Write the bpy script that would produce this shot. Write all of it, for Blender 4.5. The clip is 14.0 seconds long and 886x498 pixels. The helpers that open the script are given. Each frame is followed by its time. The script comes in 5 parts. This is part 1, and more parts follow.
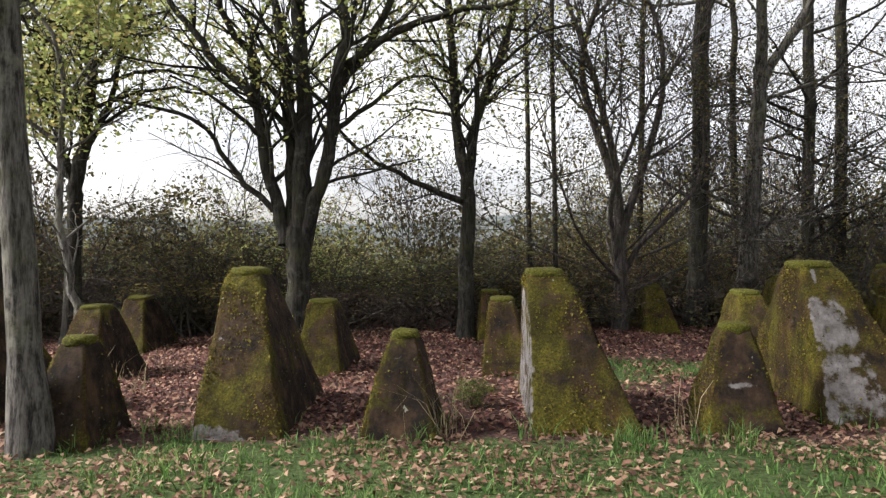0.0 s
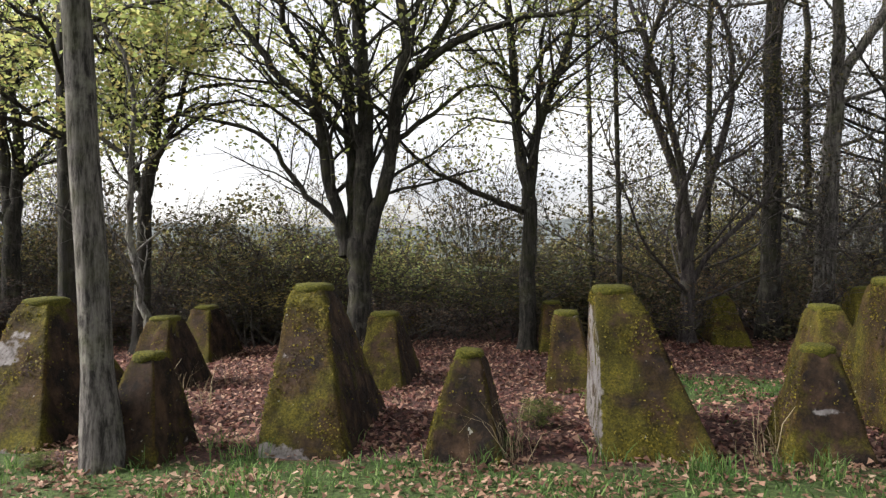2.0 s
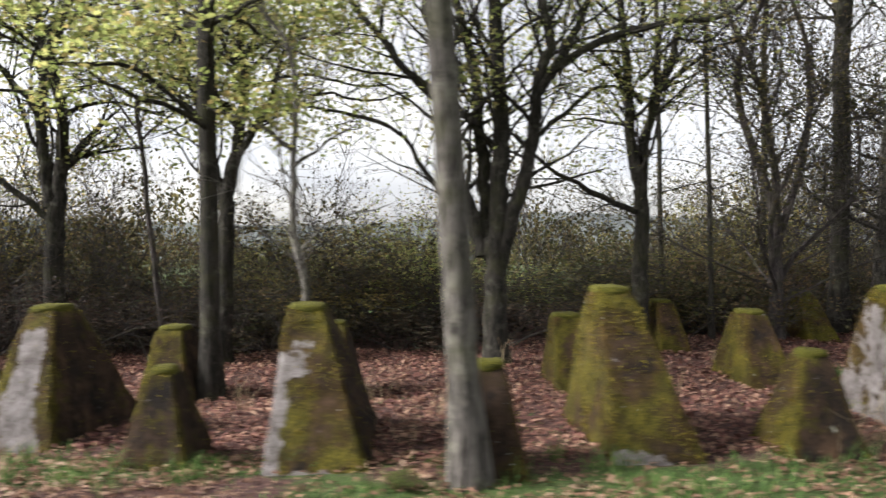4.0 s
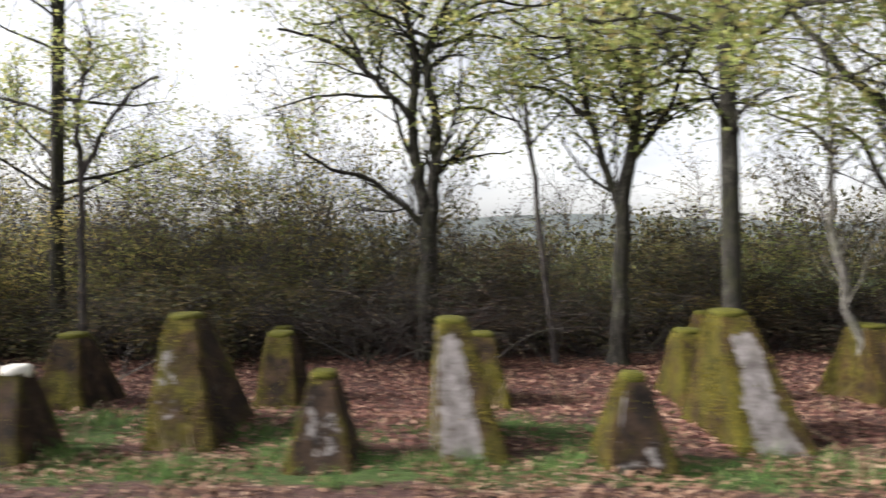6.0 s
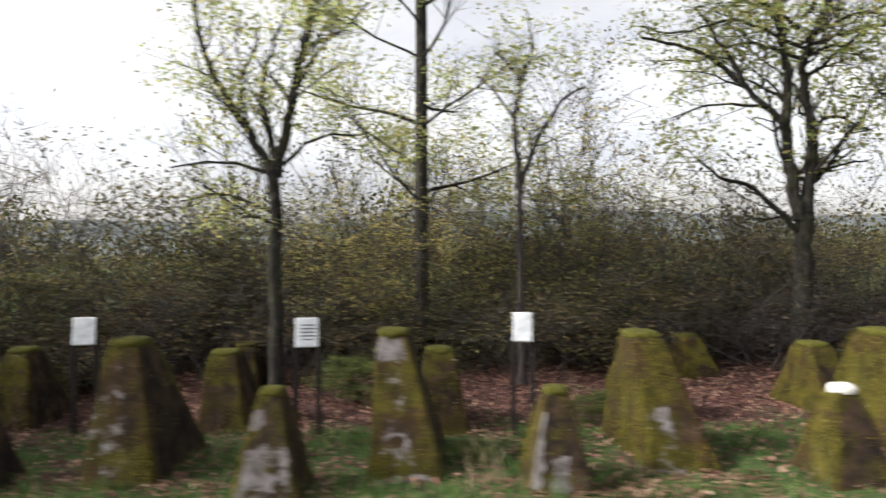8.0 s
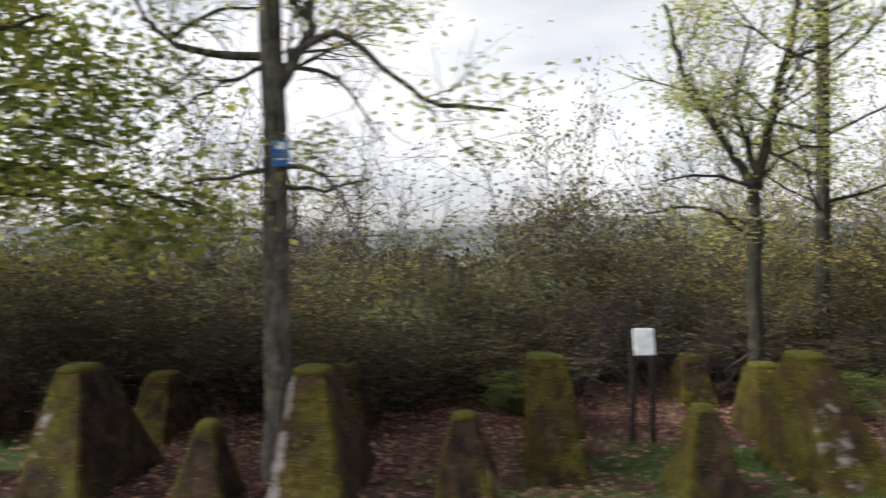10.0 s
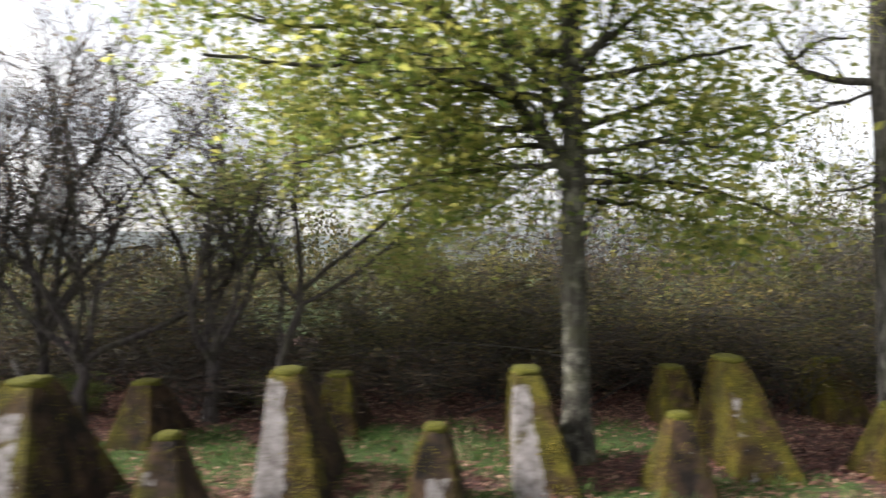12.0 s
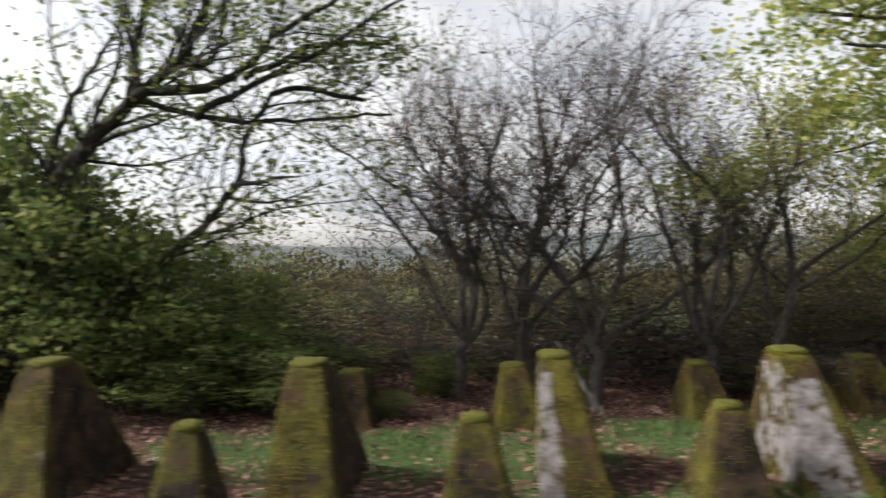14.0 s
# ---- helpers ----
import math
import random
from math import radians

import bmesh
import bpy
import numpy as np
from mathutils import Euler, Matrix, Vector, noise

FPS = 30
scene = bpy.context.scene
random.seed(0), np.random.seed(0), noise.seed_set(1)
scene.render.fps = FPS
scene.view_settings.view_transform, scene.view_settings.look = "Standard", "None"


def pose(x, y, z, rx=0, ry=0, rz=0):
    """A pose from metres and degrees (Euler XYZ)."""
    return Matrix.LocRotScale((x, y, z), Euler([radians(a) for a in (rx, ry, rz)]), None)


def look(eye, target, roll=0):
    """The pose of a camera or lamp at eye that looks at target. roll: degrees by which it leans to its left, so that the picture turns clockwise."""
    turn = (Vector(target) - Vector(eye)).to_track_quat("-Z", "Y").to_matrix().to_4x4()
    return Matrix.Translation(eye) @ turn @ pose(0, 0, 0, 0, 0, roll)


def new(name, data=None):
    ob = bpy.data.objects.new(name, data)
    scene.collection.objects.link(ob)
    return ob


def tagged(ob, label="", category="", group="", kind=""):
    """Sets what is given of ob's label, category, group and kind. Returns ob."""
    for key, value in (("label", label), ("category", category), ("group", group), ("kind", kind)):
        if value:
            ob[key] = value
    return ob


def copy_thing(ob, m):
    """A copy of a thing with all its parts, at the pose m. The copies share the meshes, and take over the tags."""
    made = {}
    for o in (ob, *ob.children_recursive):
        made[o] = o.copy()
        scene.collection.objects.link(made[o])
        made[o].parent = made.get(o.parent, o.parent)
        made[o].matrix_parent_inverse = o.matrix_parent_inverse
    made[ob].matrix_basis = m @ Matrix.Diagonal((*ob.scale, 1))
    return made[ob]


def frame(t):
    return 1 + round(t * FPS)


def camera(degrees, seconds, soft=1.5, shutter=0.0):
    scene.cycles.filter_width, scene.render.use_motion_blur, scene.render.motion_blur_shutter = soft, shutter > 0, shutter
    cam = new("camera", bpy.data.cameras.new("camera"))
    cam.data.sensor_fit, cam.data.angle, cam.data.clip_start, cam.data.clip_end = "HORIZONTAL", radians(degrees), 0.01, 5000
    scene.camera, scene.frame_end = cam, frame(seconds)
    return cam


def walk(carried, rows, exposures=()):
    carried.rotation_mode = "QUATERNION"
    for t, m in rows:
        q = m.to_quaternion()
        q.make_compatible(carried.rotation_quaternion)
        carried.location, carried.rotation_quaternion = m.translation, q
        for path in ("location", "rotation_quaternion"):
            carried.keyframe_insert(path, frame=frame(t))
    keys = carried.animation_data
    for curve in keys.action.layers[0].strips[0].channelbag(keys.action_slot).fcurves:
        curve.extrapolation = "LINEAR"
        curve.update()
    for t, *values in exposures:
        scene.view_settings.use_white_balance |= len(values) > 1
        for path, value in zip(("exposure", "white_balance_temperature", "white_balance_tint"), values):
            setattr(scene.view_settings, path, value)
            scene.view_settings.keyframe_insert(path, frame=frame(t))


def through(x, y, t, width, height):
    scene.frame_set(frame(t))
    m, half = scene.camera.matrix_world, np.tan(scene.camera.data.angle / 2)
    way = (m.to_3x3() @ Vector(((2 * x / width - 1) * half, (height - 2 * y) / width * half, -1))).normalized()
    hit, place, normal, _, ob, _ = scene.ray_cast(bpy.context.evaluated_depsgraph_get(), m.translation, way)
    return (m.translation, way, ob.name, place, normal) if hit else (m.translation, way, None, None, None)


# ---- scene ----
cam = camera(63.4, 14.0, soft=1.3, shutter=0.6)
PATH = [
    (0, (-0.777, -0.07, 1.335), (-0.894, 1.926, 1.331), 0.3),
    (0.5, (-0.76, -0.032, 1.367), (-0.876, 1.964, 1.365), 0.2),
    (1, (-0.773, -0.005, 1.393), (-0.892, 1.991, 1.393), 0.2),
    (1.5, (-0.802, 0.012, 1.412), (-0.962, 2.006, 1.415), 0.2),
    (2, (-0.829, 0.013, 1.416), (-1.104, 1.994, 1.422), 0.2),
    (2.2, (-0.831, 0.003, 1.426), (-1.109, 1.983, 1.429), 0.2),
    (4.3, (-4.205, -0.048, 1.43), (-4.15, 1.951, 1.429), 0.2),
    (4.5, (-4.631, -0.065, 1.44), (-4.583, 1.935, 1.435), 0.1),
    (5, (-5.796, -0.073, 1.445), (-5.759, 1.927, 1.443), 0.1),
    (5.5, (-7.069, -0.051, 1.434), (-7.038, 1.949, 1.438), -0.0),
    (6, (-8.405, -0.022, 1.448), (-8.381, 1.978, 1.454), -0.1),
    (6.5, (-9.775, -0.002, 1.542), (-9.749, 1.998, 1.519), -0.3),
    (7, (-11.155, 0.004, 1.58), (-11.128, 2.004, 1.555), -0.5),
    (7.5, (-12.485, 0.024, 1.609), (-12.385, 2.021, 1.591), -0.5),
    (8, (-13.859, 0.06, 1.639), (-13.755, 2.057, 1.631), -0.4),
    (8.2, (-14.379, 0.073, 1.671), (-14.283, 2.071, 1.661), -0.4),
    (10.5, (-19.294, -0.234, 1.716), (-19.464, 1.758, 1.738), 0.0),
    (11, (-20.724, -0.489, 1.713), (-20.783, 1.509, 1.742), 0.0),
    (11.5, (-22.054, -0.767, 1.768), (-22.123, 1.232, 1.792), -0.0),
    (12, (-23.461, -1.023, 1.691), (-23.524, 0.976, 1.719), 0.0),
    (12.5, (-24.816, -1.269, 1.705), (-24.887, 0.73, 1.73), -0.0),
    (13, (-26.289, -1.284, 1.452), (-26.321, 0.715, 1.51), 0.0),
    (13.5, (-27.454, -1.38, 1.368), (-27.538, 0.617, 1.443), -0.3),
    (14, (-28.636, -1.549, 1.44), (-28.763, 0.446, 1.498), -0.2),
]
walk(cam, [(t, look(eye, target, roll)) for t, eye, target, roll in PATH], exposures=((0, 1.5), (2.2, 1.5), (4.5, 1.5), (6, 1.45), (8, 1.38), (10.5, 1.38), (11.5, 1.68), (12.5, 1.75), (13.3, 1.5), (14, 1.28)))

# ---- world, sun, exposure ----
world = bpy.data.worlds.new("overcast_sky")
scene.world = world
world.use_nodes = True
wn, wl = world.node_tree.nodes, world.node_tree.links
sky = wn.new("ShaderNodeTexSky")
sky.sky_type = "NISHITA"
sky.sun_disc = False
sky.sun_elevation = radians(34)
sky.sun_rotation = radians(-96)
sky.air_density, sky.dust_density, sky.ozone_density = 1.0, 2.5, 1.0
pale = wn.new("ShaderNodeHueSaturation")
pale.inputs["Saturation"].default_value = 0.12
wl.new(sky.outputs[0], pale.inputs["Color"])
cloud = wn.new("ShaderNodeTexNoise")
cloud.inputs["Scale"].default_value, cloud.inputs["Detail"].default_value = 3.2, 5.0
flat = wn.new("ShaderNodeMapping")
flat.inputs["Scale"].default_value = (1.0, 1.0, 3.0)
wl.new(wn.new("ShaderNodeTexCoord").outputs["Generated"], flat.inputs[0])
wl.new(flat.outputs[0], cloud.inputs["Vector"])
tone = wn.new("ShaderNodeValToRGB")
tone.color_ramp.elements[0].position, tone.color_ramp.elements[0].color = 0.36, (0.80, 0.81, 0.86, 1)
tone.color_ramp.elements[1].position, tone.color_ramp.elements[1].color = 0.62, (1.08, 1.06, 1.04, 1)
wl.new(cloud.outputs["Fac"], tone.inputs[0])
overcast = wn.new("ShaderNodeMix")
overcast.data_type, overcast.blend_type = "RGBA", "MULTIPLY"
overcast.inputs[0].default_value = 1.0
wl.new(pale.outputs[0], overcast.inputs[6])
wl.new(tone.outputs[0], overcast.inputs[7])
wl.new(overcast.outputs[2], wn["Background"].inputs["Color"])
wn["Background"].inputs["Strength"].default_value = 0.112
sun = new("sun", bpy.data.lights.new("sun", "SUN"))
sun.data.energy, sun.data.angle, sun.data.color = 3.0, radians(16), (1.0, 0.96, 0.92)
sun.matrix_world = look((0, 0, 0), (0.82, 0.09, -0.56))

# ---- materials ----
def material(name, rough=0.9):
    m = bpy.data.materials.new(name)
    m.use_nodes = True
    b = m.node_tree.nodes["Principled BSDF"]
    b.inputs["Roughness"].default_value = rough
    b.inputs["Specular IOR Level"].default_value = 0.25
    return m, m.node_tree.nodes, m.node_tree.links, b


def noise_node(n, l, co, scale, detail=6.0, rough=0.6):
    t = n.new("ShaderNodeTexNoise")
    t.inputs["Scale"].default_value, t.inputs["Detail"].default_value = scale, detail
    t.inputs["Roughness"].default_value = rough
    l.new(co, t.inputs["Vector"])
    return t.outputs["Fac"]


def ramp(n, l, fac, stops):
    r = n.new("ShaderNodeValToRGB")
    e = r.color_ramp.elements
    while len(e) < len(stops):
        e.new(0.5)
    for k, (p, c) in enumerate(stops):
        e[k].position, e[k].color = p, (*c, 1)
    l.new(fac, r.inputs[0])
    return r.outputs[0]


def mixed(n, l, fac, a, b, how="MIX"):
    x = n.new("ShaderNodeMix")
    x.data_type, x.blend_type = "RGBA", how
    for sock, v in ((x.inputs[0], fac), (x.inputs[6], a), (x.inputs[7], b)):
        if isinstance(v, (int, float)):
            sock.default_value = v
        elif isinstance(v, tuple):
            sock.default_value = (*v, 1)
        else:
            l.new(v, sock)
    return x.outputs[2]


def bump(n, l, b, height, strength, dist):
    k = n.new("ShaderNodeBump")
    k.inputs["Strength"].default_value, k.inputs["Distance"].default_value = strength, dist
    l.new(height, k.inputs["Height"])
    l.new(k.outputs[0], b.inputs["Normal"])


def sums(n, l, op, a, b):
    m = n.new("ShaderNodeMath")
    m.operation = op
    for sock, v in ((m.inputs[0], a), (m.inputs[1], b)):
        if isinstance(v, (int, float)):
            sock.default_value = v
        else:
            l.new(v, sock)
    return m.outputs[0]


def shifted(n, l):
    """Object coordinates moved by the object's own random number."""
    co, info = n.new("ShaderNodeTexCoord"), n.new("ShaderNodeObjectInfo")
    far = n.new("ShaderNodeVectorMath")
    far.operation = "MULTIPLY_ADD"
    l.new(info.outputs["Random"], far.inputs[0])
    far.inputs[1].default_value = (37.0, 61.0, 17.0)
    l.new(co.outputs["Object"], far.inputs[2])
    return far.outputs[0]


def concrete():
    m, n, l, b = material("mossy_concrete", 0.95)
    co = shifted(n, l)
    fine, mid, big = noise_node(n, l, co, 75, 8, 0.75), noise_node(n, l, co, 11, 8, 0.65), noise_node(n, l, co, 2.6, 4)
    grey = ramp(n, l, mid, [(0.3, (0.11, 0.094, 0.088)), (0.48, (0.215, 0.195, 0.19)), (0.72, (0.36, 0.335, 0.33))])
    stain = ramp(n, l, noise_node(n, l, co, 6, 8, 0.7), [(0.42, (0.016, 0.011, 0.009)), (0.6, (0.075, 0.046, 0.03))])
    moss = ramp(n, l, fine, [(0.32, (0.016, 0.016, 0.003)), (0.5, (0.088, 0.08, 0.009)), (0.7, (0.205, 0.175, 0.024))])
    moss_dry = ramp(n, l, fine, [(0.32, (0.02, 0.012, 0.005)), (0.52, (0.07, 0.045, 0.012)), (0.72, (0.17, 0.112, 0.026))])
    cover = mixed(n, l, ramp(n, l, big, [(0.44, (0, 0, 0)), (0.56, (1, 1, 1))]), moss, moss_dry)
    stain_shade, arris, worn = (n.new("ShaderNodeAttribute") for _ in range(3))
    stain_shade.attribute_name, arris.attribute_name, worn.attribute_name = "stain_shade", "arris", "worn"
    # bare dark stain, with the right faces' shade painted in, moss along the arrises
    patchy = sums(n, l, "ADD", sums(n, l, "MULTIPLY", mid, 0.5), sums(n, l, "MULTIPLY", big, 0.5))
    patchy = sums(n, l, "ADD", patchy, sums(n, l, "MULTIPLY", stain_shade.outputs["Fac"], 0.17))
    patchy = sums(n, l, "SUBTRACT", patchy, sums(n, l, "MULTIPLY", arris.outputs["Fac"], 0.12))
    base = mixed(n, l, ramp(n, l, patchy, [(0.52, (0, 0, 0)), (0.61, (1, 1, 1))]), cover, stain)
    down = n.new("ShaderNodeMapping")
    down.inputs["Scale"].default_value = (1, 1, 0.18)
    l.new(co, down.inputs[0])
    base = mixed(n, l, 0.75, base, ramp(n, l, noise_node(n, l, co, 5.5, 9, 0.72), [(0.36, (0.32, 0.28, 0.24)), (0.5, (0.9, 0.88, 0.85)), (0.66, (1.5, 1.45, 1.2))]), "MULTIPLY")
    base = mixed(n, l, 0.55, base, ramp(n, l, noise_node(n, l, down.outputs[0], 15, 6), [(0.38, (0.4, 0.36, 0.3)), (0.6, (1.25, 1.2, 1.1))]), "MULTIPLY")
    streak = ramp(n, l, noise_node(n, l, down.outputs[0], 26, 5), [(0.38, (0.5, 0.46, 0.43)), (0.56, (1, 1, 1))])
    grey = mixed(n, l, 0.6, grey, streak, "MULTIPLY")
    pits = ramp(n, l, noise_node(n, l, co, 48, 3), [(0.30, (0.35, 0.31, 0.28)), (0.40, (1, 1, 1))])
    grey = mixed(n, l, 0.8, grey, pits, "MULTIPLY")
    edge = sums(n, l, "ADD", worn.outputs["Fac"], sums(n, l, "MULTIPLY", sums(n, l, "SUBTRACT", mid, 0.5), 1.6))
    edge = sums(n, l, "ADD", edge, sums(n, l, "MULTIPLY", sums(n, l, "SUBTRACT", noise_node(n, l, co, 3.4, 5), 0.54), 1.7))
    colour = mixed(n, l, ramp(n, l, edge, [(0.40, (0, 0, 0)), (0.58, (1, 1, 1))]), base, grey)
    spots = ramp(n, l, noise_node(n, l, co, 23, 2), [(0.735, (0, 0, 0)), (0.76, (1, 1, 1))])
    colour = mixed(n, l, sums(n, l, "MULTIPLY", spots, 0.7), colour, (0.42, 0.42, 0.36))
    l.new(colour, b.inputs["Base Color"])
    bump(n, l, b, sums(n, l, "ADD", sums(n, l, "MULTIPLY", fine, 0.7), mid), 1.0, 0.04)
    return m


def moss_mat():
    m, n, l, b = material("moss", 1.0)
    co = shifted(n, l)
    fine = noise_node(n, l, co, 90)
    l.new(ramp(n, l, fine, [(0.3, (0.022, 0.024, 0.004)), (0.5, (0.075, 0.074, 0.009)), (0.72, (0.17, 0.155, 0.024))]), b.inputs["Base Color"])
    bump(n, l, b, fine, 1.0, 0.02)
    return m


def bark_mat(name, dark, light, lichen=0.0):
    m, n, l, b = material(name, 0.95)
    co = n.new("ShaderNodeTexCoord").outputs["Object"]
    flat = n.new("ShaderNodeMapping")
    flat.inputs["Scale"].default_value = (1, 1, 0.16)
    l.new(co, flat.inputs[0])
    rib = noise_node(n, l, flat.outputs[0], 30, 7, 0.72)
    colour = ramp(n, l, rib, [(0.41, dark), (0.6, light)])
    patch = ramp(n, l, noise_node(n, l, co, 7, 5, 0.7), [(0.56 - 0.1 * lichen, (0, 0, 0)), (0.66, (1, 1, 1))])
    colour = mixed(n, l, sums(n, l, "MULTIPLY", patch, lichen), colour, (0.26, 0.25, 0.2))
    green = ramp(n, l, noise_node(n, l, co, 3, 4), [(0.5, (0, 0, 0)), (0.65, (1, 1, 1))])
    colour = mixed(n, l, sums(n, l, "MULTIPLY", green, 0.35), colour, (0.06, 0.065, 0.02))
    l.new(colour, b.inputs["Base Color"])
    bump(n, l, b, rib, 1.0, 0.035)
    return m


def leaf_mat(name, stops, through=0.35, vary=False):
    m, n, l, b = material(name, 0.7)
    geo = n.new("ShaderNodeNewGeometry")
    co = n.new("ShaderNodeTexCoord").outputs["Object"]
    clump = noise_node(n, l, co, 1.1, 3)
    pick = sums(n, l, "ADD", sums(n, l, "MULTIPLY", geo.outputs["Random Per Island"], 0.65), sums(n, l, "MULTIPLY", clump, 0.35))
    colour = ramp(n, l, pick, stops)
    if vary:
        # each plant has its own tint, from dull and dark to fresh
        own = n.new("ShaderNodeObjectInfo").outputs["Random"]
        colour = mixed(n, l, 1.0, colour, ramp(n, l, own, [(0.0, (0.5, 0.46, 0.55)), (0.35, (0.8, 0.78, 0.8)), (0.65, (1.0, 1.1, 0.95)), (1.0, (1.65, 1.5, 1.25))]), "MULTIPLY")
    l.new(colour, b.inputs["Base Color"])
    thin = n.new("ShaderNodeBsdfTranslucent")
    l.new(colour, thin.inputs["Color"])
    both = n.new("ShaderNodeMixShader")
    both.inputs[0].default_value = through
    l.new(b.outputs[0], both.inputs[1])
    l.new(thin.outputs[0], both.inputs[2])
    l.new(both.outputs[0], n["Material Output"].inputs["Surface"])
    return m


def ground_mat():
    m, n, l, b = material("woodland_soil", 1.0)
    co = n.new("ShaderNodeTexCoord").outputs["Object"]
    fine, mid, big = noise_node(n, l, co, 38, 8), noise_node(n, l, co, 5), noise_node(n, l, co, 0.7, 4)
    soil = ramp(n, l, fine, [(0.3, (0.018, 0.010, 0.010)), (0.5, (0.065, 0.034, 0.030)), (0.72, (0.16, 0.09, 0.07))])
    turf = ramp(n, l, fine, [(0.3, (0.018, 0.027, 0.008)), (0.55, (0.052, 0.08, 0.022)), (0.8, (0.11, 0.135, 0.045))])
    green = n.new("ShaderNodeAttribute")
    green.attribute_name = "green"
    edge = sums(n, l, "ADD", green.outputs["Fac"], sums(n, l, "MULTIPLY", sums(n, l, "SUBTRACT", mid, 0.5), 0.9))
    near = mixed(n, l, ramp(n, l, edge, [(0.42, (0, 0, 0)), (0.6, (1, 1, 1))]), soil, turf)
    # distant wooded slopes, their aerial haze mixed into the colour as blue-grey
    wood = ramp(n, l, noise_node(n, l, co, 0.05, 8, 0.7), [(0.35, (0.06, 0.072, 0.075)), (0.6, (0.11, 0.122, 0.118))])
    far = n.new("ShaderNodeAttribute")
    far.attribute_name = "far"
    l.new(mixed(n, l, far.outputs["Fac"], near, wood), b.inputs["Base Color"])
    bump(n, l, b, fine, 0.7, 0.03)
    return m


def plain_mat(name, colour, rough=0.6, metal=0.0):
    m, n, l, b = material(name, rough)
    co = n.new("ShaderNodeTexCoord").outputs["Object"]
    dirt = ramp(n, l, noise_node(n, l, co, 14, 6), [(0.35, tuple(0.72 * c for c in colour)), (0.6, colour)])
    l.new(dirt, b.inputs["Base Color"])
    b.inputs["Metallic"].default_value = metal
    bump(n, l, b, noise_node(n, l, co, 120), 0.2, 0.004)
    return m


CONCRETE, MOSS, SOIL = concrete(), moss_mat(), ground_mat()
BARK_DARK = bark_mat("dark_oak_bark", (0.011, 0.010, 0.008), (0.045, 0.04, 0.034), 0.2)
BARK_GREY = bark_mat("grey_lichened_bark", (0.022, 0.019, 0.017), (0.16, 0.145, 0.132), 0.45)
BARK_BIRCH = bark_mat("grey_birch_bark", (0.045, 0.04, 0.036), (0.2, 0.185, 0.17), 0.5)
BARK_LICHEN = bark_mat("mottled_maple_bark", (0.018, 0.016, 0.013), (0.075, 0.069, 0.056), 0.65)
BARK_PALE = bark_mat("pale_birch_bark", (0.07, 0.062, 0.055), (0.30, 0.28, 0.26), 0.4)
BARK_TWIG = bark_mat("brown_twig_bark", (0.024, 0.020, 0.020), (0.092, 0.078, 0.074), 0.12)
LEAF_OAK = leaf_mat("yellowing_oak_leaves", [(0.2, (0.185, 0.230, 0.072)), (0.45, (0.311, 0.354, 0.117)), (0.65, (0.437, 0.432, 0.162)), (0.85, (0.353, 0.267, 0.108))], 0.74)
LEAF_GREEN = leaf_mat("green_leaves", [(0.2, (0.115, 0.168, 0.043)), (0.48, (0.253, 0.302, 0.072)), (0.78, (0.506, 0.470, 0.132))], 0.7)
LEAF_MAPLE = leaf_mat("dull_green_leaves", [(0.2, (0.06, 0.09, 0.028)), (0.5, (0.12, 0.155, 0.045)), (0.8, (0.21, 0.22, 0.07))], 0.55)
LEAF_SHRUB = leaf_mat("dull_shrub_leaves", [(0.2, (0.035, 0.035, 0.017)), (0.45, (0.075, 0.079, 0.030)), (0.65, (0.123, 0.088, 0.048)), (0.88, (0.238, 0.211, 0.081))], 0.5, True)
LEAF_PALE = leaf_mat("fine_pale_leaves", [(0.2, (0.10, 0.11, 0.045)), (0.5, (0.21, 0.21, 0.08)), (0.8, (0.34, 0.27, 0.11))], 0.55, True)
LEAF_DARK = leaf_mat("dark_bramble_leaves", [(0.2, (0.031, 0.031, 0.019)), (0.5, (0.070, 0.067, 0.035)), (0.8, (0.140, 0.098, 0.061))], 0.25, True)
LEAF_GOLD = leaf_mat("golden_brown_leaves", [(0.2, (0.068, 0.062, 0.025)), (0.5, (0.128, 0.114, 0.047)), (0.8, (0.196, 0.142, 0.063))], 0.5, True)
LEAF_BROWN = leaf_mat("dry_brown_leaves", [(0.2, (0.054, 0.034, 0.025)), (0.5, (0.109, 0.070, 0.047)), (0.8, (0.177, 0.130, 0.082))], 0.4, True)
LEAF_FALLEN = leaf_mat("fallen_leaves", [(0.12, (0.04, 0.016, 0.016)), (0.35, (0.12, 0.048, 0.042)), (0.6, (0.23, 0.115, 0.085)), (0.88, (0.45, 0.30, 0.21))], 0.15)
LEAF_VERGE = leaf_mat("dry_verge_leaves", [(0.12, (0.06, 0.028, 0.02)), (0.4, (0.17, 0.09, 0.06)), (0.68, (0.27, 0.165, 0.11)), (0.92, (0.40, 0.30, 0.22))], 0.15)
GRASS = leaf_mat("grass_blades", [(0.2, (0.040, 0.084, 0.022)), (0.55, (0.092, 0.181, 0.044)), (0.88, (0.216, 0.277, 0.096))], 0.35)
TUFT = leaf_mat("moss_tufts", [(0.2, (0.045, 0.04, 0.007)), (0.5, (0.12, 0.104, 0.014)), (0.8, (0.24, 0.19, 0.028))], 0.35)
STRAW = leaf_mat("dry_grass_stalks", [(0.2, (0.20, 0.15, 0.09)), (0.8, (0.42, 0.35, 0.22))], 0.25)
WHITE = plain_mat("white_plate", (0.80, 0.82, 0.84), 0.45)
INK = plain_mat("grey_print", (0.22, 0.23, 0.24), 0.6)
POST = plain_mat("dark_stained_post", (0.028, 0.022, 0.020), 0.8)
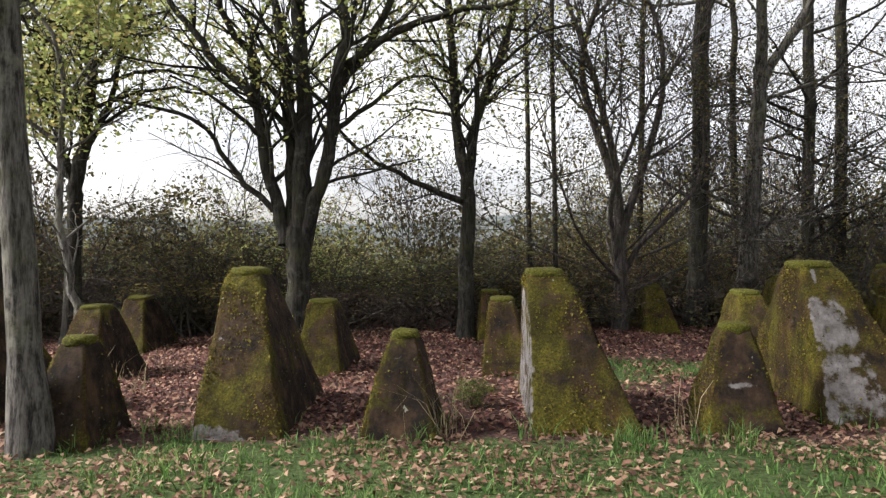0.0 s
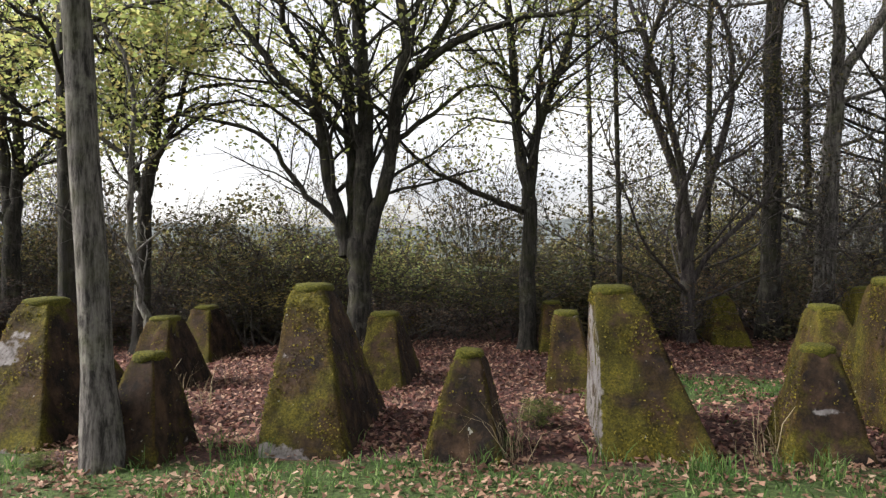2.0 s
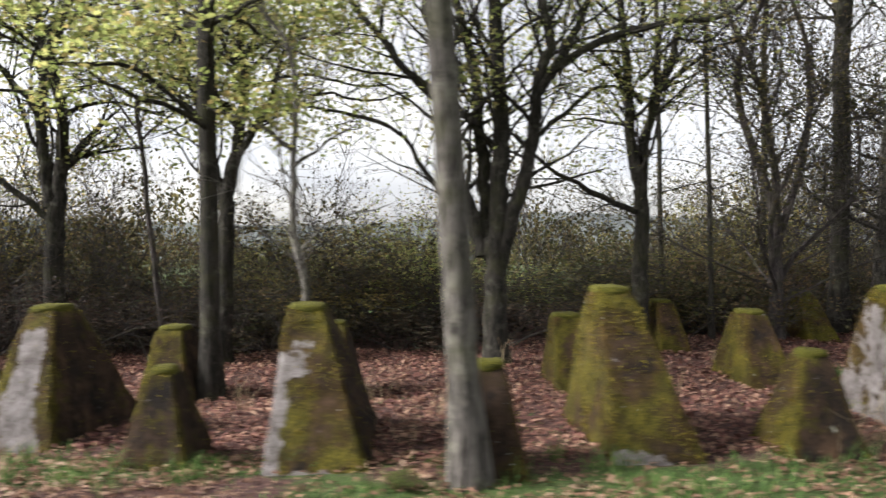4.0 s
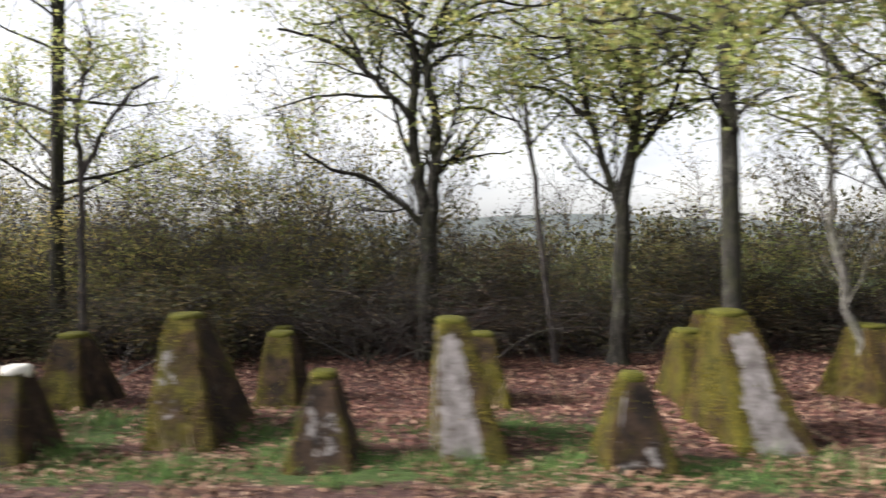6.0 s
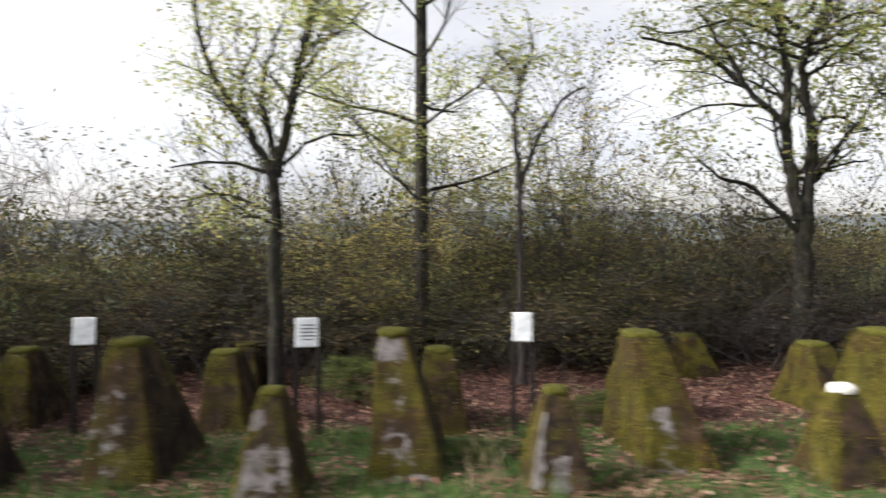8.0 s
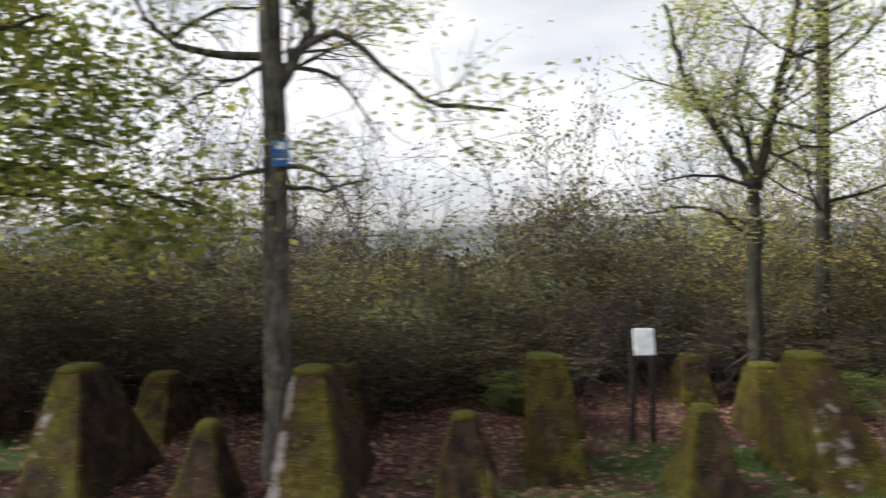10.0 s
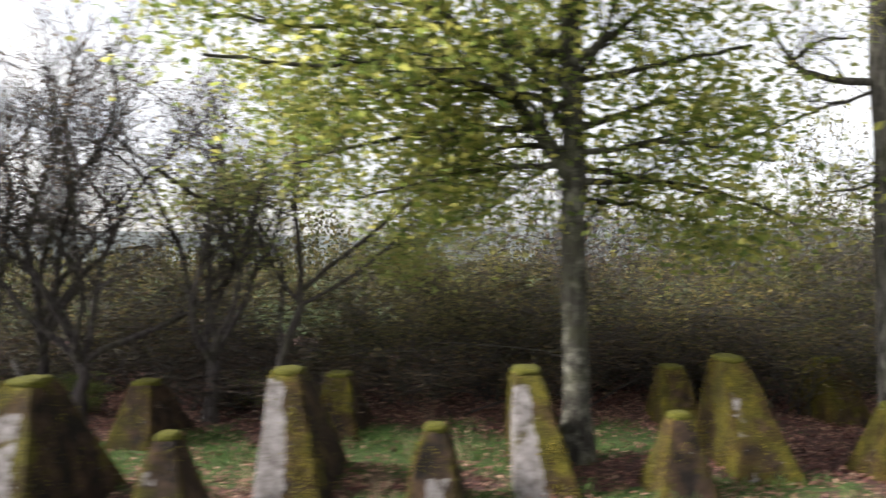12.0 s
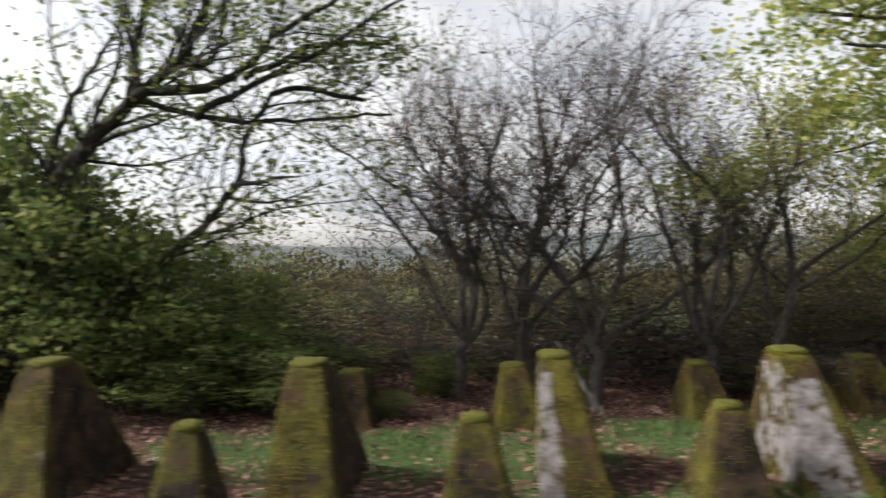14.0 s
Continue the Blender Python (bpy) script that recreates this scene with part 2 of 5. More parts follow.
BLUE = plain_mat("blue_enamel", (0.02, 0.13, 0.42), 0.4)
PAINT = plain_mat("weathered_white_paint", (0.66, 0.64, 0.58), 0.8)
STEEL = plain_mat("galvanised_steel", (0.42, 0.43, 0.44), 0.45, 0.6)


# ---- building helpers ----
def mesh_of(name, verts, faces, mats=(), smooth=False):
    me = bpy.data.meshes.new(name)
    me.from_pydata(verts, [], faces)
    for m in mats:
        me.materials.append(m)
    if smooth:
        me.polygons.foreach_set("use_smooth", [True] * len(me.polygons))
    me.update()
    return me


def quads_mesh(name, corners, mat):
    """A mesh of loose quads from an array of shape (n, 4, 3)."""
    n = len(corners)
    me = bpy.data.meshes.new(name)
    me.vertices.add(4 * n)
    me.vertices.foreach_set("co", np.ascontiguousarray(corners, dtype=np.float32).ravel())
    me.loops.add(4 * n)
    me.loops.foreach_set("vertex_index", np.arange(4 * n, dtype=np.int32))
    me.polygons.add(n)
    me.polygons.foreach_set("loop_start", np.arange(0, 4 * n, 4, dtype=np.int32))
    me.materials.append(mat)
    me.update()
    me.validate()
    return me


def part(name, me, parent, label=""):
    ob = new(name, me)
    ob.parent = parent
    return tagged(ob, label) if label else ob


def piece(name, bm, mat, parent, label=""):
    me = bpy.data.meshes.new(name)
    bm.to_mesh(me)
    bm.free()
    me.materials.append(mat)
    return part(name, me, parent, label)


def box_bm(sx, sy, sz, m=Matrix(), bevel=0.004):
    bm = bmesh.new()
    bmesh.ops.create_cube(bm, size=1.0, matrix=m @ Matrix.Diagonal((sx, sy, sz, 1)))
    if bevel:
        bmesh.ops.bevel(bm, geom=bm.edges[:], offset=bevel, segments=2, affect="EDGES", profile=0.5)
    return bm


def empty(name, x, y, z, turn=0.0):
    ob = new(name)
    ob.matrix_world = pose(x, y, z, 0, 0, turn)
    return ob


def ease(a, b, v):
    t = np.clip((v - a) / (b - a), 0, 1)
    return t * t * (3 - 2 * t)


# ---- ground ----
def lift(x, y):
    """The height of the ground."""
    z = np.interp(x, (-40, -28, -20, -17, -13, -9, -5, -1, 4, 12), (-0.1, -0.05, -0.03, 0.08, 0.14, 0.14, 0.13, 0.24, 0.33, 0.4))
    dip = np.interp(x, (-20, -16, -6, -2), (0.0, 1.0, 1.0, 0.0))
    z = z - 0.12 * dip * ease(4.6, 7.0, y)
    z = z + 0.02 * np.sin(2.1 * x + 0.7 * y) * np.sin(1.7 * y + 0.4 * x) + 0.012 * np.sin(5.3 * x) * np.sin(4.1 * y)
    z = z - 0.25 * ease(14, 40, y) - 3.0 * ease(40, 250, y)
    far = np.hypot(x, y)
    hill = ease(350, 900, far) * (37 + 7 * np.sin(x / 210 + 0.8) + 5 * np.sin(x / 83))
    return z + hill * ease(150, 420, y)


def row_line(x):
    """How far off the front row stands."""
    return np.interp(x, (-31, -28.7, -27, -25.4, -23.7, -20, -18.3, -14.7, -11, -5, 0, 3), (2.4, 2.85, 3.25, 3.7, 4.1, 4.8, 5.05, 4.6, 4.5, 4.3, 4.35, 4.5))


def greenness(x, y):
    """1 where grass grows, 0 where leaves lie."""
    d = y - row_line(x)
    lawn = 0.8 * (1 - ease(-0.55, -0.05, d)) * np.interp(x, (-30, -24, -19, -14, -5.5, -3.0), (0.95, 0.9, 0.5, 0.2, 0.15, 1.0))
    strip = 1.1 * np.exp(-(((d + 0.12) / 0.36) ** 2)) * np.interp(x, (-24, -19, -15, -6, -3.6, -2.5), (0.9, 0.35, 0.95, 0.9, 0.5, 0.0))
    g = np.maximum(lawn, strip)
    g = np.maximum(g, 0.75 * (1 - ease(0.2, 1.5, y + 0.25 * np.sin(0.9 * x))))
    for cx, cd, r in ((1.0, 1.9, 1.3), (-7.7, 0.9, 0.9), (-9.6, 0.7, 1.0), (-11.2, 1.0, 1.8), (-13.6, 1.0, 2.3), (-15.8, 1.0, 2.0), (-24.0, 1.5, 2.0), (-26.5, 1.7, 1.9), (-22.4, 1.4, 1.2), (-28.8, 1.6, 2.0), (-30.5, 1.8, 1.6), (-17.0, 0.8, 1.0)):
        g = np.maximum(g, 0.95 * np.exp(-(((x - cx) / r) ** 2 + ((d - cd) / (0.6 * r)) ** 2)))
    g = g + np.where(y > 15, 0.7, 0.0)
    return g + 0.16 * np.sin(3.1 * x + 1.3) * np.sin(2.3 * y) + 0.12 * np.sin(7.7 * x + 2.0 * y)


def build_ground():
    def steps(lo, near_lo, near_hi, hi, fine, growth):
        mid = list(np.arange(near_lo, near_hi, fine))
        up, d = [near_hi], fine
        while up[-1] < hi:
            d *= growth
            up.append(up[-1] + d)
        down, d = [near_lo], fine
        while down[-1] > lo:
            d *= growth
            down.append(down[-1] - d)
        return np.array(sorted(set(down[1:] + mid + up)))
    xs, ys = steps(-2500, -36, 8, 2500, 0.22, 1.16), steps(-1200, 1.4, 12, 2600, 0.16, 1.13)
    gx, gy = np.meshgrid(xs, ys)
    gz = lift(gx, gy)
    verts = np.stack([gx, gy, gz], -1).reshape(-1, 3)
    w = len(xs)
    faces = [(j * w + i, j * w + i + 1, (j + 1) * w + i + 1, (j + 1) * w + i) for j in range(len(ys) - 1) for i in range(w - 1)]
    me = mesh_of("ground", verts.tolist(), faces, (SOIL,), True)
    a = me.attributes.new("green", "FLOAT", "POINT")
    a.data.foreach_set("value", np.clip(greenness(gx, gy), 0, 1).astype(np.float32).ravel())
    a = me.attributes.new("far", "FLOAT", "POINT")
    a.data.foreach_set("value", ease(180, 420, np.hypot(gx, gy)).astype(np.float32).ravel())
    tagged(new("ground", me), "leaf-strewn woodland ground with a grassy verge", "ground", kind="structure")


build_ground()

# ---- concrete teeth ----
def tooth(x, y, top, kind, worn=(), cap="moss", slope=None):
    """A concrete tooth whose top stands at x, y, top. worn: patches (side, u, v, ru, rv, strength) of bare concrete."""
    rng = random.Random(int(1000 * (x + 50)) + int(100 * y))
    j = lambda s: rng.uniform(-s, s)
    if kind == "tall":
        wx, wy, left, right, front, back = 0.112 + j(0.012), 0.15, 0.03 + j(0.03), slope or 0.28 + j(0.04), 0.56 + j(0.05), 0.55
    elif kind == "small":
        wx, wy, left, right, front, back = 0.075 + j(0.01), 0.08, 0.16 + j(0.02), 0.16 + j(0.03), 0.2 + j(0.03), 0.22
    else:
        wx, wy, left, right, front, back = 0.115 + j(0.012), 0.14, 0.06 + j(0.03), 0.16 + j(0.04), 0.38 + j(0.05), 0.4
    ground = float(lift(x, y - 0.3)) - 0.06
    h = top - ground
    if kind == "tall":
        left, right, front, back = (v * min(1.0, h) for v in (left, right, front, back))
    cuts = (0.0, 0.035, 0.12, 0.26, 0.42, 0.58, 0.74, 0.88, 0.965)
    n, levels = len(cuts), 18
    # front, right, back, left: brown stain on fronts, painted shade on the right
    side_stain_shade = {"tall": (0.2, 1.0, 0.5, 0.0), "small": (0.75, 1.0, 0.5, 0.0), "mid": (0.35, 1.0, 0.5, 0.0)}[kind]
    verts, marks, rows, stain_shades, rims = [], [], [], [], []
    seed = Vector((rng.uniform(0, 90), rng.uniform(0, 90), 0))
    for k in range(levels + 1):
        v = k / levels
        z = h * v
        grow = 1 - v
        round_off = 0.03 * max(0.0, (v - 0.9) / 0.1) ** 2
        x0, x1 = -wx - left * grow + round_off, wx + right * grow - round_off
        y0, y1 = -wy - front * grow + round_off, wy + back * grow - round_off
        ring = []
        for side in range(4):
            for i in range(n):
                u = cuts[i]
                p = ((x0 + (x1 - x0) * u, y0), (x1, y0 + (y1 - y0) * u), (x1 - (x1 - x0) * u, y1), (x0, y1 - (y1 - y0) * u))[side]
                q = Vector((p[0], p[1], z))
                cx, cy = (x0 + x1) / 2, (y0 + y1) / 2
                out = Vector((p[0] - cx, p[1] - cy, 0)).normalized()
                if i == 0:
                    q -= out * (0.006 + 0.012 * max(0.0, noise.noise(q * 7 + seed) + 0.35))
                    chip = noise.noise(q * 4.3 + seed * 2)
                    if chip > 0.32:
                        q -= out * 0.09 * (chip - 0.32)
                q += out * (0.02 * noise.noise(q * 3.5 + seed) + 0.009 * noise.noise(q * 14 + seed))
                stain_shades.append(side_stain_shade[side] if i else 0.0)
                rims.append(1.0 if i in (0, 1, n - 1) else 0.35 if i in (2, n - 2) else max(0.0, (v - 0.82) * 4))
                ring.append(len(verts))
                verts.append(q)
                mark = 0.0
                for s, pu, pv, ru, rv, power in worn:
                    if s == side or (i == 0 and s == (side - 1) % 4):
                        uu = u if s == side else 1.0
                        mark = max(mark, power * (1 - max(0.0, max(abs(uu - pu) / ru, abs(v - pv) / rv) - 0.75) * 4))
                marks.append(max(0.0, mark))
        rows.append(ring)
    faces = []
    total = 4 * n
    for k in range(levels):
        for i in range(total):
            a, b = rows[k], rows[k + 1]
            faces.append((a[i], a[(i + 1) % total], b[(i + 1) % total], b[i]))
    verts.append(Vector((0, 0, h + 0.012)))
    marks.append(0.0)
    stain_shades.append(0.0)
    rims.append(1.0)
    faces += [(rows[-1][i], rows[-1][(i + 1) % total], len(verts) - 1) for i in range(total)]
    thing = empty("concrete_tooth", x, y, ground, j(3.0))
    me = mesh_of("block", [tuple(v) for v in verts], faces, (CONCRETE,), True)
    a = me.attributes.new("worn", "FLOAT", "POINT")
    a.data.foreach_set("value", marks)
    for key, values in (("stain_shade", stain_shades), ("arris", rims)):
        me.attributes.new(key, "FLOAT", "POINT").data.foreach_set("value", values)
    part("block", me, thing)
    # small tufts of moss on the faces
    rs = np.random.default_rng(rng.randrange(10**6))
    count = {"tall": 2400, "small": 700, "mid": 600}[kind]
    corners = np.array([[tuple(verts[i]) for i in f] for f in faces if len(f) == 4])
    bare = np.array([max(marks[i] for i in f) for f in faces if len(f) == 4])
    # fewer tufts where stain and painted shade darken the face
    face_stain_shade = np.array([max(stain_shades[i] for i in f) for f in faces if len(f) == 4])
    rough = np.array([noise.noise(Vector(c.mean(0)) * 4.0 + seed) for c in corners])
    chance = np.where(bare > 0.35, 0.02, 1.0) * (1 - 0.93 * face_stain_shade) * np.clip(0.35 + 1.6 * rough, 0.03, 1.0) * np.linalg.norm(np.cross(corners[:, 1] - corners[:, 0], corners[:, 3] - corners[:, 0]), axis=1)
    pick = rs.choice(len(corners), count, p=chance / chance.sum())
    u, v = rs.random((count, 1)), rs.random((count, 1))
    c = corners[pick]
    at = (c[:, 0] * (1 - u) + c[:, 1] * u) * (1 - v) + (c[:, 3] * (1 - u) + c[:, 2] * u) * v
    normal = np.cross(c[:, 1] - c[:, 0], c[:, 3] - c[:, 0])
    normal /= np.linalg.norm(normal, axis=1, keepdims=True) + 1e-9
    way = normal * 0.35 + rs.normal(0, 0.6, (count, 3)) + np.array((0, 0, 0.25))
    way /= np.linalg.norm(way, axis=1, keepdims=True)
    wide = np.cross(way, normal + rs.normal(0, 0.35, (count, 3)))
    wide /= np.linalg.norm(wide, axis=1, keepdims=True)
    size = rs.uniform(0.005, 0.013, (count, 1))
    at = at + normal * 0.003
    tufts_of = np.stack([at - wide * size * 0.7, at + wide * size * 0.7, at + way * size + wide * size * 0.3, at + way * size - wide * size * 0.3], 1)
    tagged(part("moss_cover", quads_mesh("moss_cover", tufts_of, TUFT), thing, "patchy olive moss"), kind="stuff")
    # cushion on the flat top
    bm = bmesh.new()
    bmesh.ops.create_uvsphere(bm, u_segments=18, v_segments=9, radius=1.0)
    for v in bm.verts:
        sx, sy, sz = abs(v.co.x) ** 0.55 * math.copysign(1, v.co.x), abs(v.co.y) ** 0.55 * math.copysign(1, v.co.y), v.co.z
        q = Vector((sx * (wx + 0.002), sy * (wy + 0.002), sz * 0.022))
        if sz < -0.05:
            drop = -sz * (0.03 + 0.07 * max(0.0, noise.noise(Vector((sx, sy, 0)) * 2.3 + seed) + 0.35))
            edge = min(1.0, math.hypot(v.co.x, v.co.y) * 1.6 + 0.25)
            q = Vector((sx * (wx + 0.004) * edge + (right if sx > 0 else left) * sx * drop / h * 1.05, sy * (wy + 0.004) * edge + (back if sy > 0 else front) * sy * drop / h * 1.05, -drop))
        q.z += 0.008 * noise.noise(q * 30 + seed)
        v.co = q + Vector((0, 0, h - 0.004))
    for f in bm.faces:
        f.smooth = True
    if cap == "moss":
        piece("moss_cap", bm, MOSS, thing, "thick yellow-green moss cushion")
    else:
        piece("painted_cap", bm, PAINT, thing, "flaking white paint on the top")
    return thing


FRONT, RIGHT, LEFT = 0, 1, 3
small_teeth = (
    (2.7, 4.5, 0.92), (0.74, 4.4, 0.875), (-1.255, 4.25, 0.825), (-3.2, 4.1, 0.785), (-5.14, 4.32, 0.71), (-7.18, 4.4, 0.69),
    (-9.1, 4.5, 0.69), (-11.05, 4.55, 0.72), (-12.92, 4.55, 0.74), (-14.7, 4.62, 0.75), (-16.68, 4.85, 0.69), (-18.29, 5.05, 0.575),
    (-20.07, 4.82, 0.535), (-21.87, 4.4, 0.54), (-23.67, 4.08, 0.515), (-25.44, 3.72, 0.525), (-27.09, 3.25, 0.57), (-28.72, 2.85, 0.555), (-30.36, 2.5, 0.56))
tall_teeth = (
    (3.4, 5.2, 1.30), (1.44, 5.0, 1.245), (-0.39, 4.7, 1.19), (-2.36, 4.7, 1.18), (-4.35, 4.72, 1.06), (-6.27, 5.2, 1.01), (-8.29, 4.95, 0.98),
    (-10.25, 5.35, 0.98), (-12.13, 5.3, 0.995), (-13.95, 5.3, 1.03), (-15.83, 5.3, 0.985), (-17.7, 5.7, 0.90), (-19.4, 5.1, 0.88), (-21.23, 5.18, 0.86),
    (-22.98, 4.72, 0.825), (-24.83, 4.5, 0.84), (-26.47, 3.85, 0.86), (-28.17, 3.7, 0.84), (-29.88, 3.4, 0.81), (-31.7, 3.3, 0.82))
middle_teeth = (
    (3.6, 6.9, 1.0), (1.58, 6.6, 0.955), (-0.62, 6.5, 0.88), (-2.29, 6.6, 0.835), (-4.43, 6.5, 0.77), (-5.97, 6.85, 0.69), (-7.96, 6.68, 0.685), (-9.88, 6.9, 0.67),
    (-11.74, 6.65, 0.69), (-13.56, 6.6, 0.71), (-15.55, 6.9, 0.67), (-17.5, 7.1, 0.69), (-19.55, 6.9, 0.62), (-21.28, 6.7, 0.555), (-22.9, 6.4, 0.55),
    (-24.75, 6.3, 0.53), (-26.55, 5.85, 0.51), (-28.4, 5.6, 0.51), (-30.0, 5.6, 0.44))
back_teeth = (
    (-5.09, 8.7, 0.70), (-0.72, 8.7, 0.815), (1.36, 9.4, 0.87), (2.75, 8.7, 1.02), (4.1, 8.9, 1.15), (-8.19, 8.7, 0.56), (-10.3, 9.0, 0.5),
    (-15.75, 8.7, 0.5), (-29.4, 7.4, 0.33), (-2.76, 11.2, 0.715), (-0.37, 11.0, 0.726), (1.68, 11.2, 0.99))
# bare, weathered faces by tooth number
small_worn = {3: (), 4: ((FRONT, 0.2, 0.72, 0.1, 0.06, 0.9),), 5: ((FRONT, 0.15, 0.62, 0.1, 0.3, 0.75), (FRONT, 0.6, 0.2, 0.4, 0.25, 0.45)), 6: ((FRONT, 0.5, 0.5, 0.5, 0.4, 0.35),),
              8: ((FRONT, 0.55, 0.22, 0.2, 0.24, 0.95), (FRONT, 0.1, 0.5, 0.1, 0.4, 0.8)), 9: ((FRONT, 0.5, 0.25, 0.5, 0.35, 0.6), (FRONT, 0.2, 0.75, 0.2, 0.1, 0.8)),
              1: ((FRONT, 0.5, 0.52, 0.3, 0.03, 0.6),), 2: ((FRONT, 0.35, 0.78, 0.12, 0.05, 0.8),), 14: ((FRONT, 0.6, 0.25, 0.3, 0.25, 0.7),), 15: ((FRONT, 0.3, 0.55, 0.3, 0.2, 0.5),)}
tall_worn = {1: ((FRONT, 0.3, 0.45, 0.36, 0.42, 0.62), (FRONT, 0.22, 0.93, 0.06, 0.05, 1.0)), 2: ((LEFT, 0.5, 0.45, 0.6, 0.5, 0.62), (FRONT, 0.0, 0.4, 0.04, 0.4, 0.8)),
             3: ((FRONT, 0.3, 0.04, 0.36, 0.09, 0.95), (FRONT, 0.4, 0.86, 0.3, 0.03, 0.55)), 4: ((FRONT, 0.4, 0.7, 0.2, 0.14, 0.7), (FRONT, 0.3, 0.03, 0.4, 0.08, 0.8), (FRONT, 0.07, 0.4, 0.1, 0.42, 0.85), (LEFT, 0.8, 0.4, 0.3, 0.4, 0.7)),
             5: ((FRONT, 0.5, 0.42, 0.3, 0.48, 1.0),), 6: ((FRONT, 0.36, 0.5, 0.36, 0.47, 0.95), (LEFT, 0.7, 0.5, 0.3, 0.5, 0.8)), 7: ((FRONT, 0.3, 0.5, 0.25, 0.3, 0.42),),
             8: ((FRONT, 0.3, 0.25, 0.3, 0.3, 0.5),), 9: ((FRONT, 0.4, 0.88, 0.5, 0.1, 0.8), (FRONT, 0.5, 0.03, 0.5, 0.07, 0.8), (FRONT, 0.4, 0.45, 0.3, 0.35, 0.42)), 10: ((FRONT, 0.3, 0.5, 0.4, 0.45, 0.42),),
             12: ((LEFT, 0.7, 0.5, 0.4, 0.5, 0.6), (FRONT, 0.08, 0.5, 0.1, 0.5, 0.8)), 13: ((FRONT, 0.25, 0.4, 0.16, 0.4, 0.5),), 14: ((FRONT, 0.25, 0.45, 0.28, 0.48, 0.85), (LEFT, 0.7, 0.45, 0.4, 0.5, 0.75)),
             15: ((FRONT, 0.25, 0.5, 0.33, 0.5, 0.9), (LEFT, 0.6, 0.5, 0.4, 0.5, 0.7)), 16: ((FRONT, 0.4, 0.45, 0.42, 0.45, 0.75), (LEFT, 0.6, 0.5, 0.5, 0.5, 0.6)), 17: ((FRONT, 0.16, 0.45, 0.2, 0.45, 0.8), (LEFT, 0.8, 0.5, 0.3, 0.5, 0.6))}
for k, (x, y, z) in enumerate(small_teeth):
    tagged(tooth(x, y, z, "small", small_worn.get(k, ()), "paint" if k == 7 else "moss"),
           "small mossy concrete dragon's tooth with a white-painted top" if k == 7 else "small pyramid-shaped mossy concrete dragon's tooth", "tank obstacle", "small dragon's teeth")
for k, (x, y, z) in enumerate(tall_teeth):
    bare = max([w[5] * w[4] for w in tall_worn.get(k, ())] + [0])
    tagged(tooth(x, y, z, "tall", tall_worn.get(k, ()), slope={1: 0.42, 2: 0.45, 4: 0.36}.get(k)),
           "tall concrete dragon's tooth, face bare and pale grey" if bare > 0.3 else "tall wedge-shaped concrete dragon's tooth covered with moss", "tank obstacle", "tall dragon's teeth")
for x, y, z in middle_teeth:
    tagged(tooth(x, y, z, "mid"), "mossy concrete dragon's tooth standing among fallen leaves", "tank obstacle", "middle dragon's teeth")
for x, y, z in back_teeth:
    tagged(tooth(x, y, z, "mid"), "dark mossy concrete dragon's tooth at the thicket's edge", "tank obstacle", "rear dragon's teeth")


